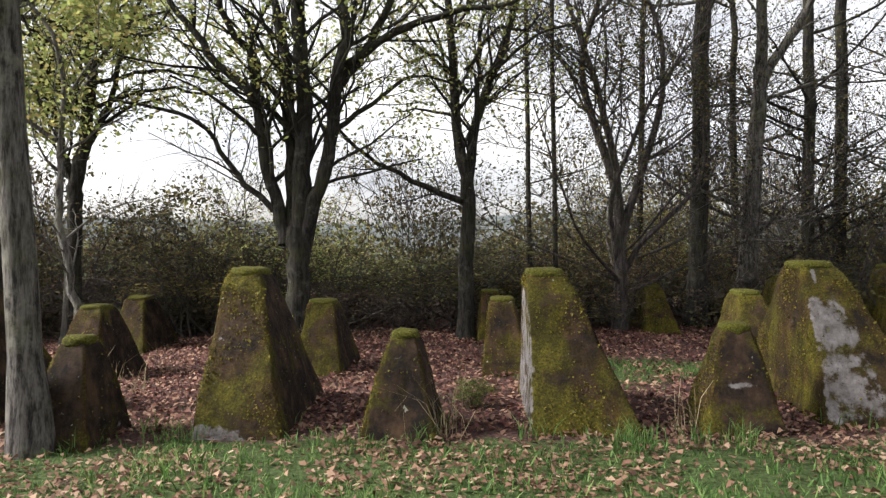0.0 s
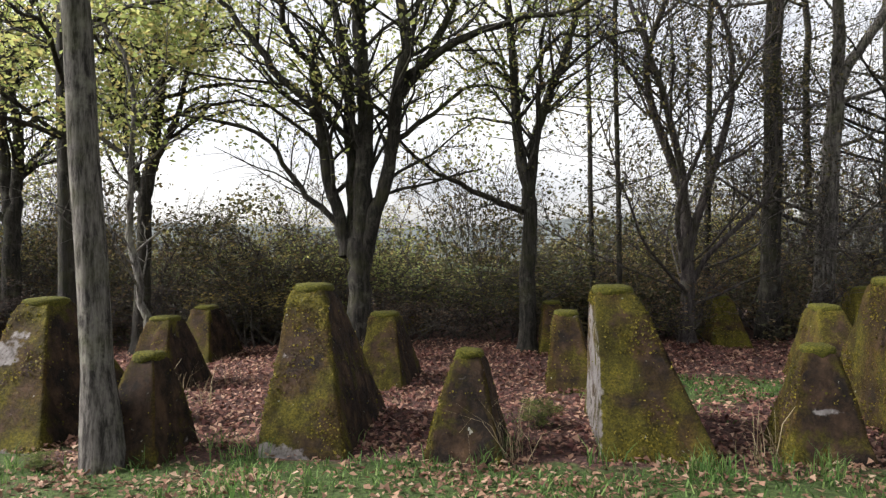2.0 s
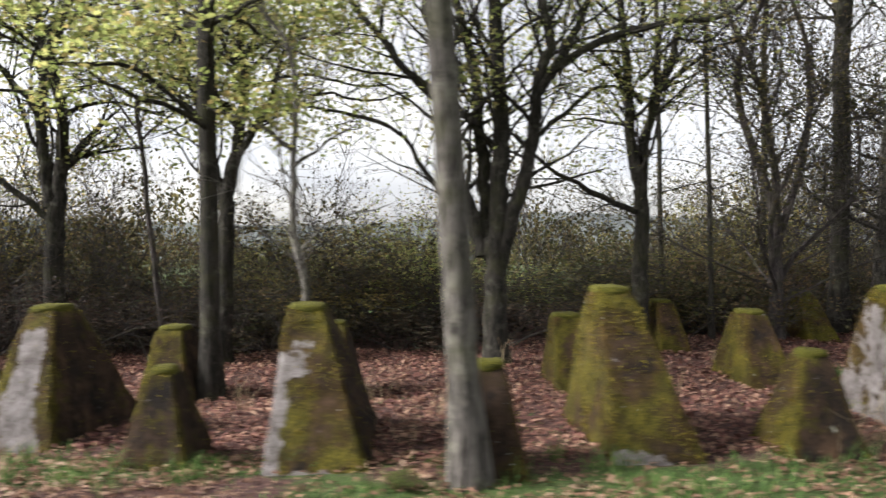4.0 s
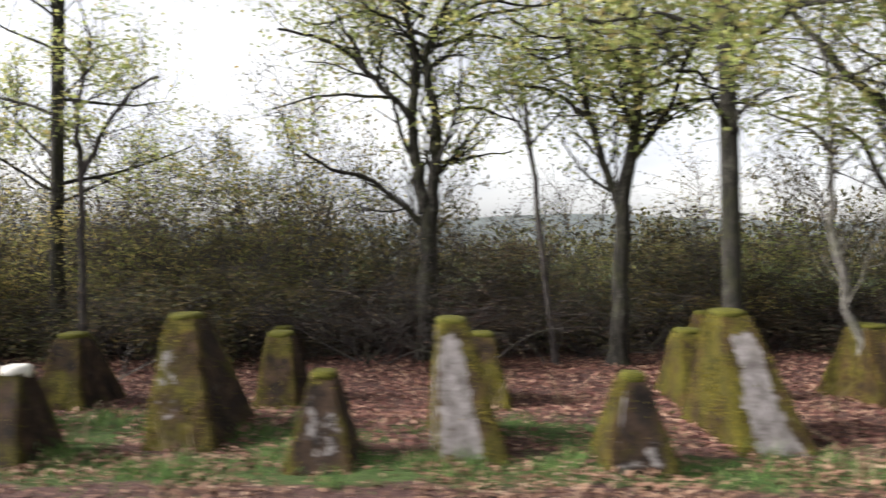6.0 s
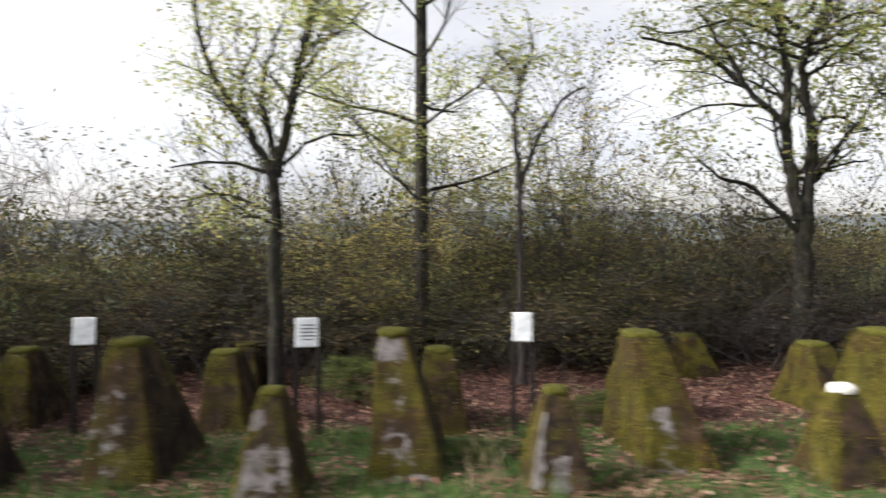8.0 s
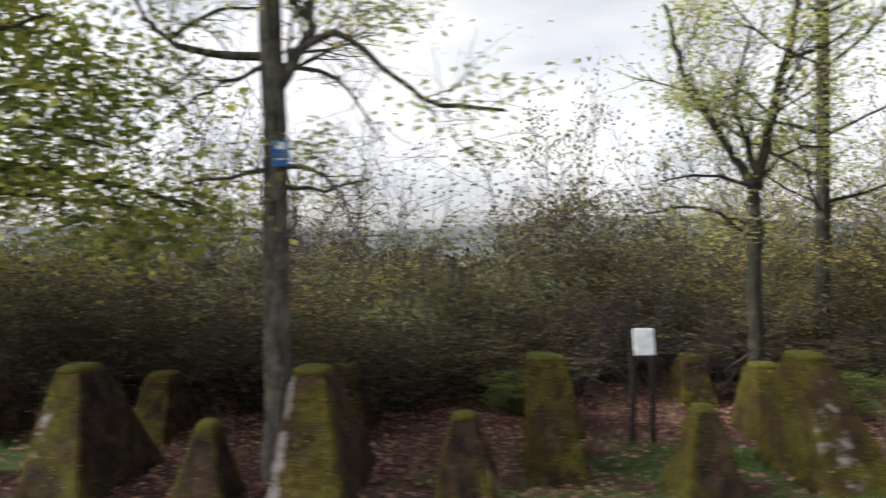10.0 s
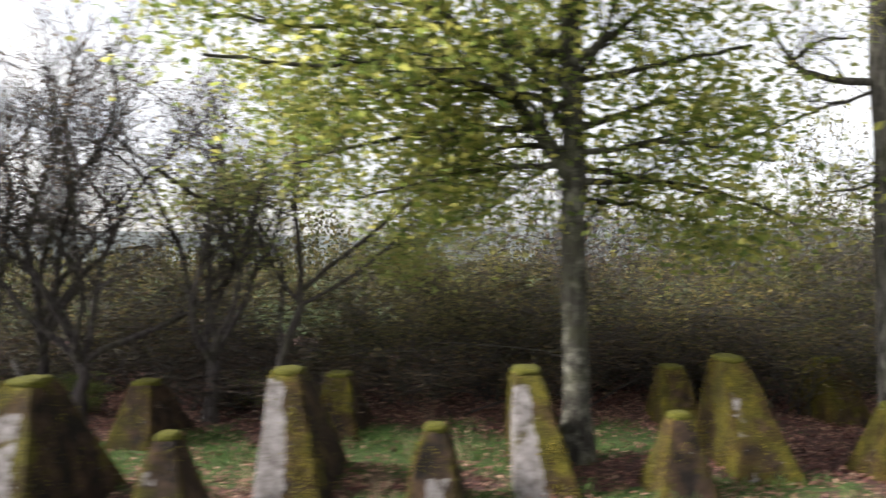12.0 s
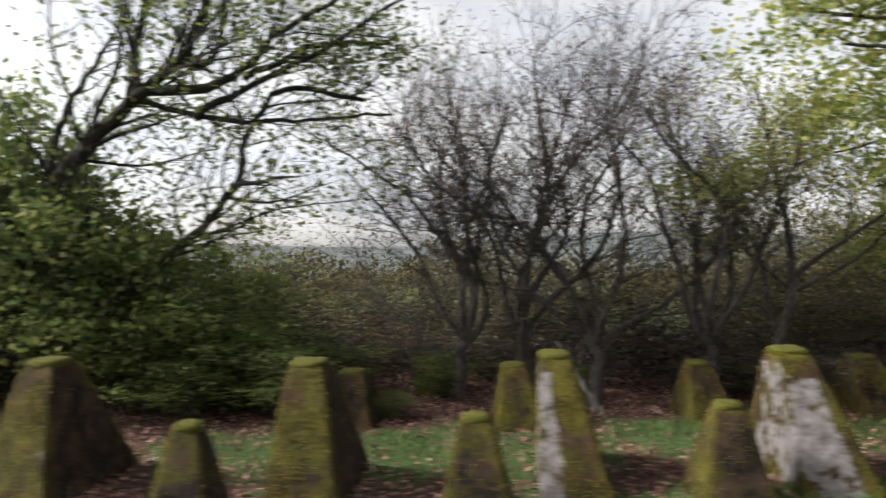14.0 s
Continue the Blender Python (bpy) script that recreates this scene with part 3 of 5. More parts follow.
# ---- trees and shrubs ----
class Wood:
    """Collects tapered tubes and leaves of one plant."""

    def __init__(self, seed):
        self.rng, self.verts, self.faces, self.tips = random.Random(seed), [], [], []

    def tube(self, pts, radii, sides):
        first = len(self.verts)
        for k, p in enumerate(pts):
            ahead = (pts[min(k + 1, len(pts) - 1)] - pts[max(k - 1, 0)]).normalized()
            side = ahead.cross(Vector((0.31, 0.87, 0.38)))
            side.normalize()
            up = side.cross(ahead)
            for i in range(sides):
                a = 2 * math.pi * i / sides
                self.verts.append(p + (side * math.cos(a) + up * math.sin(a)) * radii[k])
        for k in range(len(pts) - 1):
            for i in range(sides):
                a, b = first + k * sides, first + k * sides + (i + 1) % sides
                self.faces.append((a + i, b, b + sides, a + i + sides))

    def limb(self, start, way, length, r, level, bend=0.25, rise=0.1, dense=1.0, droop=0.0):
        """Grows a limb with its side branches; level 3 is a twig."""
        rng = self.rng
        n = max((3, 3, 3, 1)[level], min(16, int(length / (0.3, 0.26, 0.2, 0.3)[level]) + 1))
        turn = Vector((rng.gauss(0, 0.1), rng.gauss(0, 0.1), rng.gauss(0, 0.04)))
        pts, radii, p, d = [start.copy()], [r], start.copy(), way.normalized()
        end = (0.55, 0.28, 0.3, 0.45)[level]
        for k in range(n):
            d = (d + Vector((rng.gauss(0, bend), rng.gauss(0, bend), rng.gauss(0, bend * 0.7) + rise * 0.3 - droop * k / n)) * 0.55 + turn * math.sin(7.0 * k / n + 1)).normalized()
            p = p + d * (length / n)
            pts.append(p.copy())
            radii.append(r * (1 - (1 - end) * (k + 1) / n))
        self.tube(pts, radii, (9, 6, 3, 3)[level])
        if level >= 2:
            self.tips.append((pts[-1], d))
            self.tips += [(q, d) for q in pts[len(pts) // 2:-1]]
        if level == 3:
            return pts
        kids = int((0, 4.6, 6.5)[level] * dense * length + 1.5) if level else 0
        for k in range(kids):
            f = rng.uniform(0.25, 1.0)
            i = min(n - 1, int(f * n))
            base = pts[i].lerp(pts[i + 1], f * n - i if f < 1 else 1)
            along = (pts[i + 1] - pts[i]).normalized()
            off = Vector((rng.gauss(0, 1), rng.gauss(0, 1), rng.gauss(0, 0.8)))
            off = (off - along * off.dot(along)).normalized()
            w = along * rng.uniform(0.35, 0.9) + off * rng.uniform(0.6, 1.0) + Vector((0, 0, rise))
            if level == 1:
                self.limb(base, w, length * rng.uniform(0.25, 0.5) * (1.15 - 0.5 * f), max(0.007, radii[i] * rng.uniform(0.3, 0.5)), 2, bend * 1.1, rise, dense, droop)
            else:
                self.limb(base, w, rng.uniform(0.2, 0.5), max(0.0032, radii[i] * 0.42), 3, bend * 1.2, rise * 0.5, dense, droop)
        return pts

    def bough(self, points, r, bend, rise, dense, droop=0.0):
        """A crooked main limb through a few bends, with its side branches."""
        rng = self.rng
        ext = [points[0] * 2 - points[1]] + points + [points[-1] * 2 - points[-2]]
        path = []
        for k in range(1, len(ext) - 2):
            a, b, c, d = ext[k - 1:k + 3]
            steps = max(3, int((c - b).length / 0.14))
            for i in range(steps):
                t = i / steps
                q = 0.5 * (2 * b + (c - a) * t + (2 * a - 5 * b + 4 * c - d) * t * t + (3 * b - 3 * c + d - a) * t ** 3)
                path.append(q + Vector((rng.gauss(0, 0.014), rng.gauss(0, 0.014), rng.gauss(0, 0.01))))
        path.append(points[-1])
        m = len(path) - 1
        radii = [r * (1.12 - 0.72 * (k / m) ** 0.85) * rng.uniform(0.93, 1.07) for k in range(m + 1)]
        self.tube(path, radii, 8)
        length = sum((b - a).length for a, b in zip(path, path[1:]))
        for _ in range(int(4.8 * dense * length + 1.5)):
            f = rng.uniform(0.12, 1.0)
            i = min(m - 1, int(f * m))
            along = (path[i + 1] - path[i]).normalized()
            off = Vector((rng.gauss(0, 1), rng.gauss(0, 1), rng.gauss(0, 0.8)))
            off = (off - along * off.dot(along)).normalized()
            w = along * rng.uniform(0.3, 0.9) + off * rng.uniform(0.6, 1.0) + Vector((0, 0, rise))
            self.limb(path[i], w, min(1.9, length * rng.uniform(0.25, 0.5)) * (1.15 - 0.5 * f), max(0.007, radii[i] * rng.uniform(0.28, 0.5)), 2, bend * 1.2, rise, dense, droop)

    def leaves(self, count, size, spread, low=-9.0, clump=0.16):
        rng = np.random.default_rng(self.rng.randrange(10**6))
        tips = np.array([tuple(p) for p, _ in self.tips if p.z > low])
        if not len(tips) or not count:
            return np.zeros((0, 4, 3))
        # foliage hangs in uneven patches with gaps of sky between
        patch = np.array([noise.noise(Vector(p) * 1.7 + Vector((3.1 * len(tips), 0, 0))) for p in tips]) + rng.normal(0, 0.09, len(tips))
        tips = tips[patch >= np.quantile(patch, 1 - min(1.0, 2.2 * clump))]
        at = tips[rng.integers(0, len(tips), count)] + rng.normal(0, spread, (count, 3)) * (1.25, 1.25, 0.6)
        a = rng.normal(0, 1, (count, 3))
        a[:, 2] *= 0.6
        a /= np.linalg.norm(a, axis=1, keepdims=True)
        b = np.cross(a, rng.normal(0, 1, (count, 3)))
        b /= np.linalg.norm(b, axis=1, keepdims=True)
        s = size * rng.uniform(0.6, 1.3, (count, 1))
        fold = np.cross(a, b) * s * rng.uniform(-0.25, 0.25, (count, 1))
        return np.stack([at - a * s, at + b * s * 0.55 + fold, at + a * s, at - b * s * 0.55 + fold], 1)


def bark_mesh(name, wood, mat):
    return mesh_of(name, [tuple(v) for v in wood.verts], wood.faces, (mat,), True)


def tree(seed, x, y, trunk, r, lean, limbs, bark, leaf, leaf_count, leaf_size=0.045, dense=1.0, bend=0.2, spread=0.13, label="", name="tree", low=1.2, droop=0.0, curve=0.0, clump=0.16, ways=()):
    """A tree: a trunk to its fork, then main limbs (height on the trunk 0..1, sideways, away, up, length, share of the trunk's radius), and boughs through given bends (radius, drift away, then sideways and height)."""
    w = Wood(seed)
    g = float(lift(x, y)) - 0.05
    rng = w.rng
    pts, radii, n = [], [], 10
    for k in range(n + 1):
        f = k / n
        pts.append(Vector((lean[0] * f + curve * math.sin(math.pi * f) + 0.02 * rng.gauss(0, 1) * f, lean[1] * f + 0.02 * rng.gauss(0, 1) * f, trunk * f)))
        flare = 1 + 0.55 * max(0, 1 - f * trunk / 0.3) ** 2
        radii.append(r * flare * (1 - 0.28 * f))
    w.tube(pts, radii, 12)
    for f, dx, dy, dz, length, share, *sweep in limbs:
        i = min(n - 1, int(f * n))
        base = pts[i].lerp(pts[i + 1], f * n - i) if f < 1 else pts[-1]
        w.limb(base - Vector((dx, dy, dz)).normalized() * 0.03, Vector((dx, dy, dz)), length, r * share, 1, bend, sweep[0] if sweep else 0.25, dense, droop)
    for share, drift, *bends in ways:
        last = len(bends) - 1
        w.bough([Vector((bx, drift * k / last, bz - g)) for k, (bx, bz) in enumerate(bends)], share, bend, 0.25, dense, droop)
    thing = empty(name, x, y, g)
    part("trunk", bark_mesh("trunk", w, bark), thing)
    if leaf_count:
        me = quads_mesh("crown", w.leaves(leaf_count, leaf_size, spread, low, clump), leaf)
        part("crown", me, thing, "sparse autumn leaves")
    return tagged(thing, label, "tree")


def fan(rng, count, lo, hi, length, share, wide=0.8, up=0.8):
    """Main limbs spread round the trunk."""
    out = []
    for k in range(count):
        a = 2 * math.pi * (k + rng.uniform(-0.3, 0.3)) / count
        out.append((lo + (hi - lo) * rng.random(), wide * math.cos(a), wide * math.sin(a), up * rng.uniform(0.6, 1.3), length * rng.uniform(0.7, 1.2), share * rng.uniform(0.7, 1.1)))
    return out


def sprays(rng, count, x, z0, z1, reach):
    """Long nearly level boughs to all sides of a stem."""
    out = []
    for k in range(count):
        a, far, z = 2 * math.pi * (k + rng.uniform(-0.3, 0.3)) / count, reach * rng.uniform(0.6, 1.1), rng.uniform(z0, z1)
        rise = rng.uniform(0.1, 0.5)
        out.append((0.026, far * math.sin(a), (x, z), (x + 0.4 * far * math.cos(a), z + rise), (x + 0.75 * far * math.cos(a), z + 0.8 * rise), (x + far * math.cos(a), z + 1.2 * rise)))
    return out


R = random.Random(5)
# old oak with several dark stems
tree(11, -2.82, 7.75, 1.42, 0.15, (-0.04, 0.0), [], BARK_DARK, LEAF_OAK, 7000, 0.03, dense=0.95, bend=0.24, label="old multi-stemmed oak with dark bark and few yellow leaves", low=2.2, ways=[
    (0.075, 0.2, (-0.16, 1.35), (-0.24, 1.78), (-0.40, 2.21), (-0.56, 2.99), (-1.00, 3.40), (-1.29, 3.78), (-1.77, 4.35)),
    (0.05, -0.4, (-0.56, 2.95), (-0.46, 3.33), (-0.75, 3.77), (-0.88, 4.52)),
    (0.085, 0.5, (-0.06, 1.3), (-0.10, 1.77), (-0.18, 2.76), (-0.26, 3.51), (-0.46, 4.38), (-0.6, 5.4)),
    (0.105, 0.0, (0.0, 1.35), (0.02, 1.9), (0.04, 2.89), (-0.02, 3.75), (0.01, 4.87), (0.15, 6.0)),
    (0.085, -0.2, (0.04, 1.3), (0.14, 1.75), (0.32, 2.33), (0.43, 3.19), (0.54, 3.74), (0.35, 4.6), (0.45, 5.6)),
    (0.055, 0.3, (0.43, 3.13), (0.76, 3.62), (1.07, 4.35), (1.2, 5.1)),
    (0.045, -0.6, (0.48, 3.31), (1.07, 3.64), (1.68, 3.81), (2.29, 3.86), (2.78, 4.31)),
    (0.036, -0.3, (-0.20, 1.66), (-0.69, 2.12), (-1.00, 2.62), (-1.45, 2.81), (-2.00, 2.91)),
    (0.03, 0.5, (0.36, 2.60), (0.76, 2.94), (1.19, 3.30), (1.68, 3.23)),
    (0.025, -0.5, (-0.46, 2.58), (-0.81, 2.90), (-1.26, 3.12))] + sprays(R, 4, 0.0, 3.4, 4.2, 1.6))
tree(12, -1.0, 8.6, 2.0, 0.11, (0.0, 0.0), [], BARK_DARK, LEAF_OAK, 4200, 0.028, dense=0.95, bend=0.24, label="oak forking into two upright stems, nearly leafless", low=2.2, ways=[
    (0.072, 0.0, (-0.01, 1.9), (-0.05, 2.3), (-0.12, 2.82), (-0.19, 3.71), (-0.28, 4.80), (-0.2, 5.8)),
    (0.066, 0.3, (0.01, 1.95), (0.05, 2.4), (0.11, 2.89), (0.31, 3.50), (0.53, 4.17), (0.75, 5.2)),
    (0.035, -0.3, (0.11, 2.96), (0.16, 3.70), (0.21, 4.65)),
    (0.042, -0.3, (-0.03, 1.88), (-0.45, 2.05), (-0.79, 2.22), (-1.20, 2.42), (-1.55, 2.77)),
    (0.02, 0.3, (-0.14, 2.93), (-0.52, 3.03), (-0.93, 3.04)),
    (0.025, -0.5, (0.23, 3.36), (0.70, 3.76), (1.24, 3.89))] + sprays(R, 4, 0.0, 3.2, 4.2, 1.4))
tree(13, -5.58, 6.7, 6.4, 0.095, (-0.12, 0.0), [], BARK_DARK, LEAF_OAK, 5200, 0.034, dense=1.0, bend=0.26, spread=0.13, label="straight slim oak with dark trunk and yellow-green leaves", low=2.6, ways=sprays(R, 11, -0.05, 2.5, 5.4, 1.9))
tree(14, -3.32, 3.84, 6.2, 0.092, (-0.42, -0.05), [], BARK_GREY, LEAF_OAK, 5000, 0.034, dense=1.0, bend=0.26, label="slender oak with grey lichened trunk on the verge", low=3.0, ways=sprays(R, 10, -0.25, 3.0, 5.4, 1.9))
tree(15, -6.12, 8.9, 2.05, 0.12, (0.06, 0.0), [], BARK_DARK, LEAF_OAK, 10500, 0.036, dense=1.0, spread=0.16, clump=0.22, bend=0.26, label="forked oak with yellowing leaves behind the obstacles", low=2.4, ways=[
    (0.06, 0.2, (0.05, 1.9), (0.0, 2.2), (-0.17, 2.57), (-0.31, 3.14), (-0.53, 3.77), (-0.7, 4.8)),
    (0.085, 0.0, (0.06, 1.95), (0.1, 2.3), (0.19, 2.79), (0.26, 3.49), (0.21, 4.34), (0.18, 5.40)),
    (0.045, -0.4, (0.15, 2.50), (0.60, 3.21), (0.82, 3.85), (1.17, 4.56)),
    (0.035, 0.5, (-0.30, 3.07), (-0.81, 3.49), (-1.37, 3.66)),
    (0.035, 0.4, (0.25, 3.56), (-0.10, 4.13), (-0.46, 4.69)),
    (0.03, -0.5, (0.24, 3.07), (-0.17, 3.35), (-0.67, 3.49)),
    (0.03, 0.3, (0.25, 3.77), (0.74, 4.27), (1.31, 4.49)),
    (0.035, -0.9, (0.2, 2.9), (0.0, 3.4), (0.4, 4.0))] + sprays(R, 9, 0.2, 2.9, 4.6, 2.1))
tree(16, -8.5, 9.5, 2.05, 0.15, (0.02, 0.0), [], BARK_DARK, LEAF_OAK, 9000, 0.036, dense=1.0, bend=0.26, label="oak with two stems and thin yellow foliage", low=2.5, ways=[
    (0.085, 0.1, (-0.03, 1.95), (-0.1, 2.4), (-0.20, 3.11), (-0.15, 3.85), (-0.28, 4.75), (-0.34, 5.9)),
    (0.085, -0.1, (0.05, 1.95), (0.1, 2.4), (0.13, 3.18), (-0.02, 4.00), (0.19, 4.56), (0.56, 5.4)),
    (0.042, -0.4, (-0.05, 1.8), (-0.71, 2.36), (-1.24, 2.51), (-1.61, 2.73)),
    (0.045, 0.4, (-0.19, 3.2), (-0.79, 3.85), (-1.31, 4.30), (-2.06, 4.52)),
    (0.035, 0.2, (-0.79, 3.81), (-1.01, 4.30), (-1.38, 4.89)),
    (0.022, -0.4, (-0.45, 3.48), (-1.24, 3.48), (-1.98, 3.25)),
    (0.022, 0.3, (0.11, 2.62), (0.71, 2.73), (1.16, 2.81)),
    (0.03, -0.3, (0.0, 3.85), (0.56, 4.30), (1.01, 4.83)),
    (0.03, 0.5, (0.11, 3.2), (0.64, 3.41), (1.31, 3.26))] + sprays(R, 9, 0.0, 2.9, 4.8, 2.3))
tree(17, -4.41, 6.42, 0.3, 0.05, (-0.07, 0.0), [], BARK_BIRCH, LEAF_OAK, 1500, 0.032, dense=1.0, bend=0.26, label="thin leaning birch with pale bark", low=2.2, ways=[
    (0.042, 0.1, (-0.06, 0.25), (-0.16, 0.62), (-0.31, 1.24), (-0.39, 1.85), (-0.36, 2.37), (-0.41, 3.19), (-0.77, 3.7)),
    (0.024, -0.2, (-0.37, 2.33), (-0.6, 2.5), (-1.08, 2.65)),
    (0.016, 0.2, (-0.37, 2.15), (-0.1, 2.4), (0.2, 2.6))])
tree(18, -6.86, 9.06, 3.4, 0.04, (-0.4, 0.0), fan(R, 4, 0.6, 1.0, 1.5, 0.5, 0.6, 0.9), BARK_TWIG, LEAF_OAK, 300, 0.045, label="thin leaning sapling with dark bark", low=2.0)
tree(19, 0.95, 9.2, 1.2, 0.10, (0.0, 0.0), [(0.9, -0.2, 0, 1, 4.4, 0.6), (1.0, 0.05, 0, 1, 4.6, 0.7), (0.9, 0.25, 0.1, 1, 4.4, 0.6), (0.7, -0.5, 0, 1, 3.4, 0.4), (0.6, 0.6, 0, 1, 3.2, 0.4)] + fan(R, 6, 0.3, 1.0, 2.6, 0.25, 1.0, 0.5), BARK_TWIG, LEAF_SHRUB, 9000, 0.024, dense=1.2, label="many-stemmed hornbeam with dense dark twigs", low=1.2)
tree(20, 2.05, 9.7, 7.4, 0.125, (0.12, 0.0), fan(R, 16, 0.3, 1.0, 2.2, 0.22, 1.0, 0.25), BARK_DARK, LEAF_SHRUB, 7000, 0.024, dense=1.1, label="straight dark-trunked tree with horizontal twigs", low=2.0)
tree(21, 2.75, 9.9, 3.2, 0.14, (0.15, 0.0), [(1, 0.3, 0, 1, 3.4, 0.55), (1, -0.15, 0, 1, 3.6, 0.6)] + fan(R, 12, 0.3, 1.0, 2.2, 0.22, 1.0, 0.25), BARK_GREY, LEAF_SHRUB, 6000, 0.024, dense=1.1, label="gnarled tree with pale weathered trunk base", low=2.0)
for k, (x, y, r) in enumerate(((3.9, 10.6, 0.09), (4.6, 11.2, 0.1), (5.3, 10.4, 0.07), (5.9, 11.6, 0.08), (0.15, 9.3, 0.035), (-0.1, 10.5, 0.04), (3.2, 11.6, 0.06), (6.8, 10.8, 0.09), (1.5, 10.8, 0.05))):
    tree(30 + k, x, y, 6.4 + 0.3 * (k % 3), r, (0.15 * math.sin(k), 0.1), fan(R, 15, 0.15, 0.95, 1.9, 0.3, 1.0, 0.3), BARK_DARK, LEAF_SHRUB, 2600, 0.024, dense=1.0, label="thin dark tree with bare spreading twigs", low=1.5)
tree(41, -13.64, 10.0, 7.4, 0.1, (0.02, 0.0), fan(R, 18, 0.25, 0.95, 2.2, 0.27, 1.0, 0.4), BARK_DARK, LEAF_OAK, 11000, 0.03, label="straight slim tree with thin yellow leaves", low=2.0)
tree(42, -12.5, 8.4, 2.35, 0.05, (-0.03, 0.0), [], BARK_TWIG, LEAF_OAK, 900, 0.03, dense=1.3, bend=0.28, label="small forked sapling, nearly bare", low=2.0, ways=[
    (0.036, 0.0, (-0.03, 2.3), (-0.06, 3.20), (-0.01, 3.60), (-0.29, 3.9)),
    (0.034, 0.2, (-0.03, 2.3), (0.24, 2.94), (0.51, 3.37), (0.81, 3.54)),
    (0.02, -0.2, (-0.02, 3.53), (0.10, 3.93), (0.04, 4.32)),
    (0.018, 0.2, (-0.05, 3.07), (-0.29, 3.46), (-0.49, 3.66))])
tree(43, -15.26, 7.9, 2.5, 0.085, (0.0, 0.0), [], BARK_DARK, LEAF_OAK, 4200, 0.028, dense=1.2, bend=0.2, label="small tree with fanned bare branches", low=1.9, ways=[
    (0.05, 0.1, (0.0, 2.35), (-0.36, 3.02), (-0.72, 3.62), (-0.93, 4.46)),
    (0.06, 0.0, (0.0, 2.4), (0.2, 3.33), (0.44, 4.37), (0.5, 5.0)),
    (0.035, 0.3, (0.0, 2.6), (-0.15, 3.38), (0.06, 4.24)),
    (0.025, -0.3, (0.30, 3.79), (0.73, 3.94), (1.04, 4.19)),
    (0.022, -0.2, (0.0, 2.44), (-0.54, 2.56), (-1.05, 2.48)),
    (0.022, 0.3, (0.0, 1.98), (-0.54, 2.22), (-1.11, 2.16)),
    (0.022, 0.3, (0.0, 2.47), (0.43, 2.84), (0.91, 2.90)),
    (0.018, -0.4, (0.0, 1.86), (-0.36, 2.04), (-0.66, 2.28))])
tree(44, -19.73, 5.38, 5.6, 0.11, (-0.12, 0.0), fan(R, 5, 0.7, 1.0, 2.0, 0.3), BARK_GREY, LEAF_OAK, 5200, 0.03, dense=1.6, bend=0.3, label="grey-barked oak carrying a small blue sign", low=2.2, ways=[
    (0.045, 0.1, (-0.05, 2.95), (0.20, 3.44), (0.26, 4.02), (0.2, 4.9)),
    (0.032, -0.2, (0.08, 3.25), (0.43, 3.41), (0.79, 3.13), (1.15, 2.86), (1.74, 2.76)),
    (0.034, -0.2, (-0.06, 3.24), (-0.68, 3.28), (-0.91, 3.43), (-1.14, 3.76)),
    (0.022, 0.2, (-0.86, 3.40), (-0.58, 3.63), (-0.21, 3.70)),
    (0.018, 0.3, (-0.06, 3.19), (-0.72, 2.96), (-1.14, 2.78)),
    (0.02, -0.2, (-0.05, 2.36), (-0.36, 2.31), (-0.68, 2.24)),
    (0.021, -0.2, (-0.05, 2.40), (0.29, 2.35), (0.51, 2.12), (0.74, 1.71)),
    (0.02, 0.3, (-0.05, 2.24), (0.33, 2.22), (0.65, 2.31)),
    (0.02, 0.3, (-0.05, 3.19), (0.43, 3.09), (0.74, 2.63))])
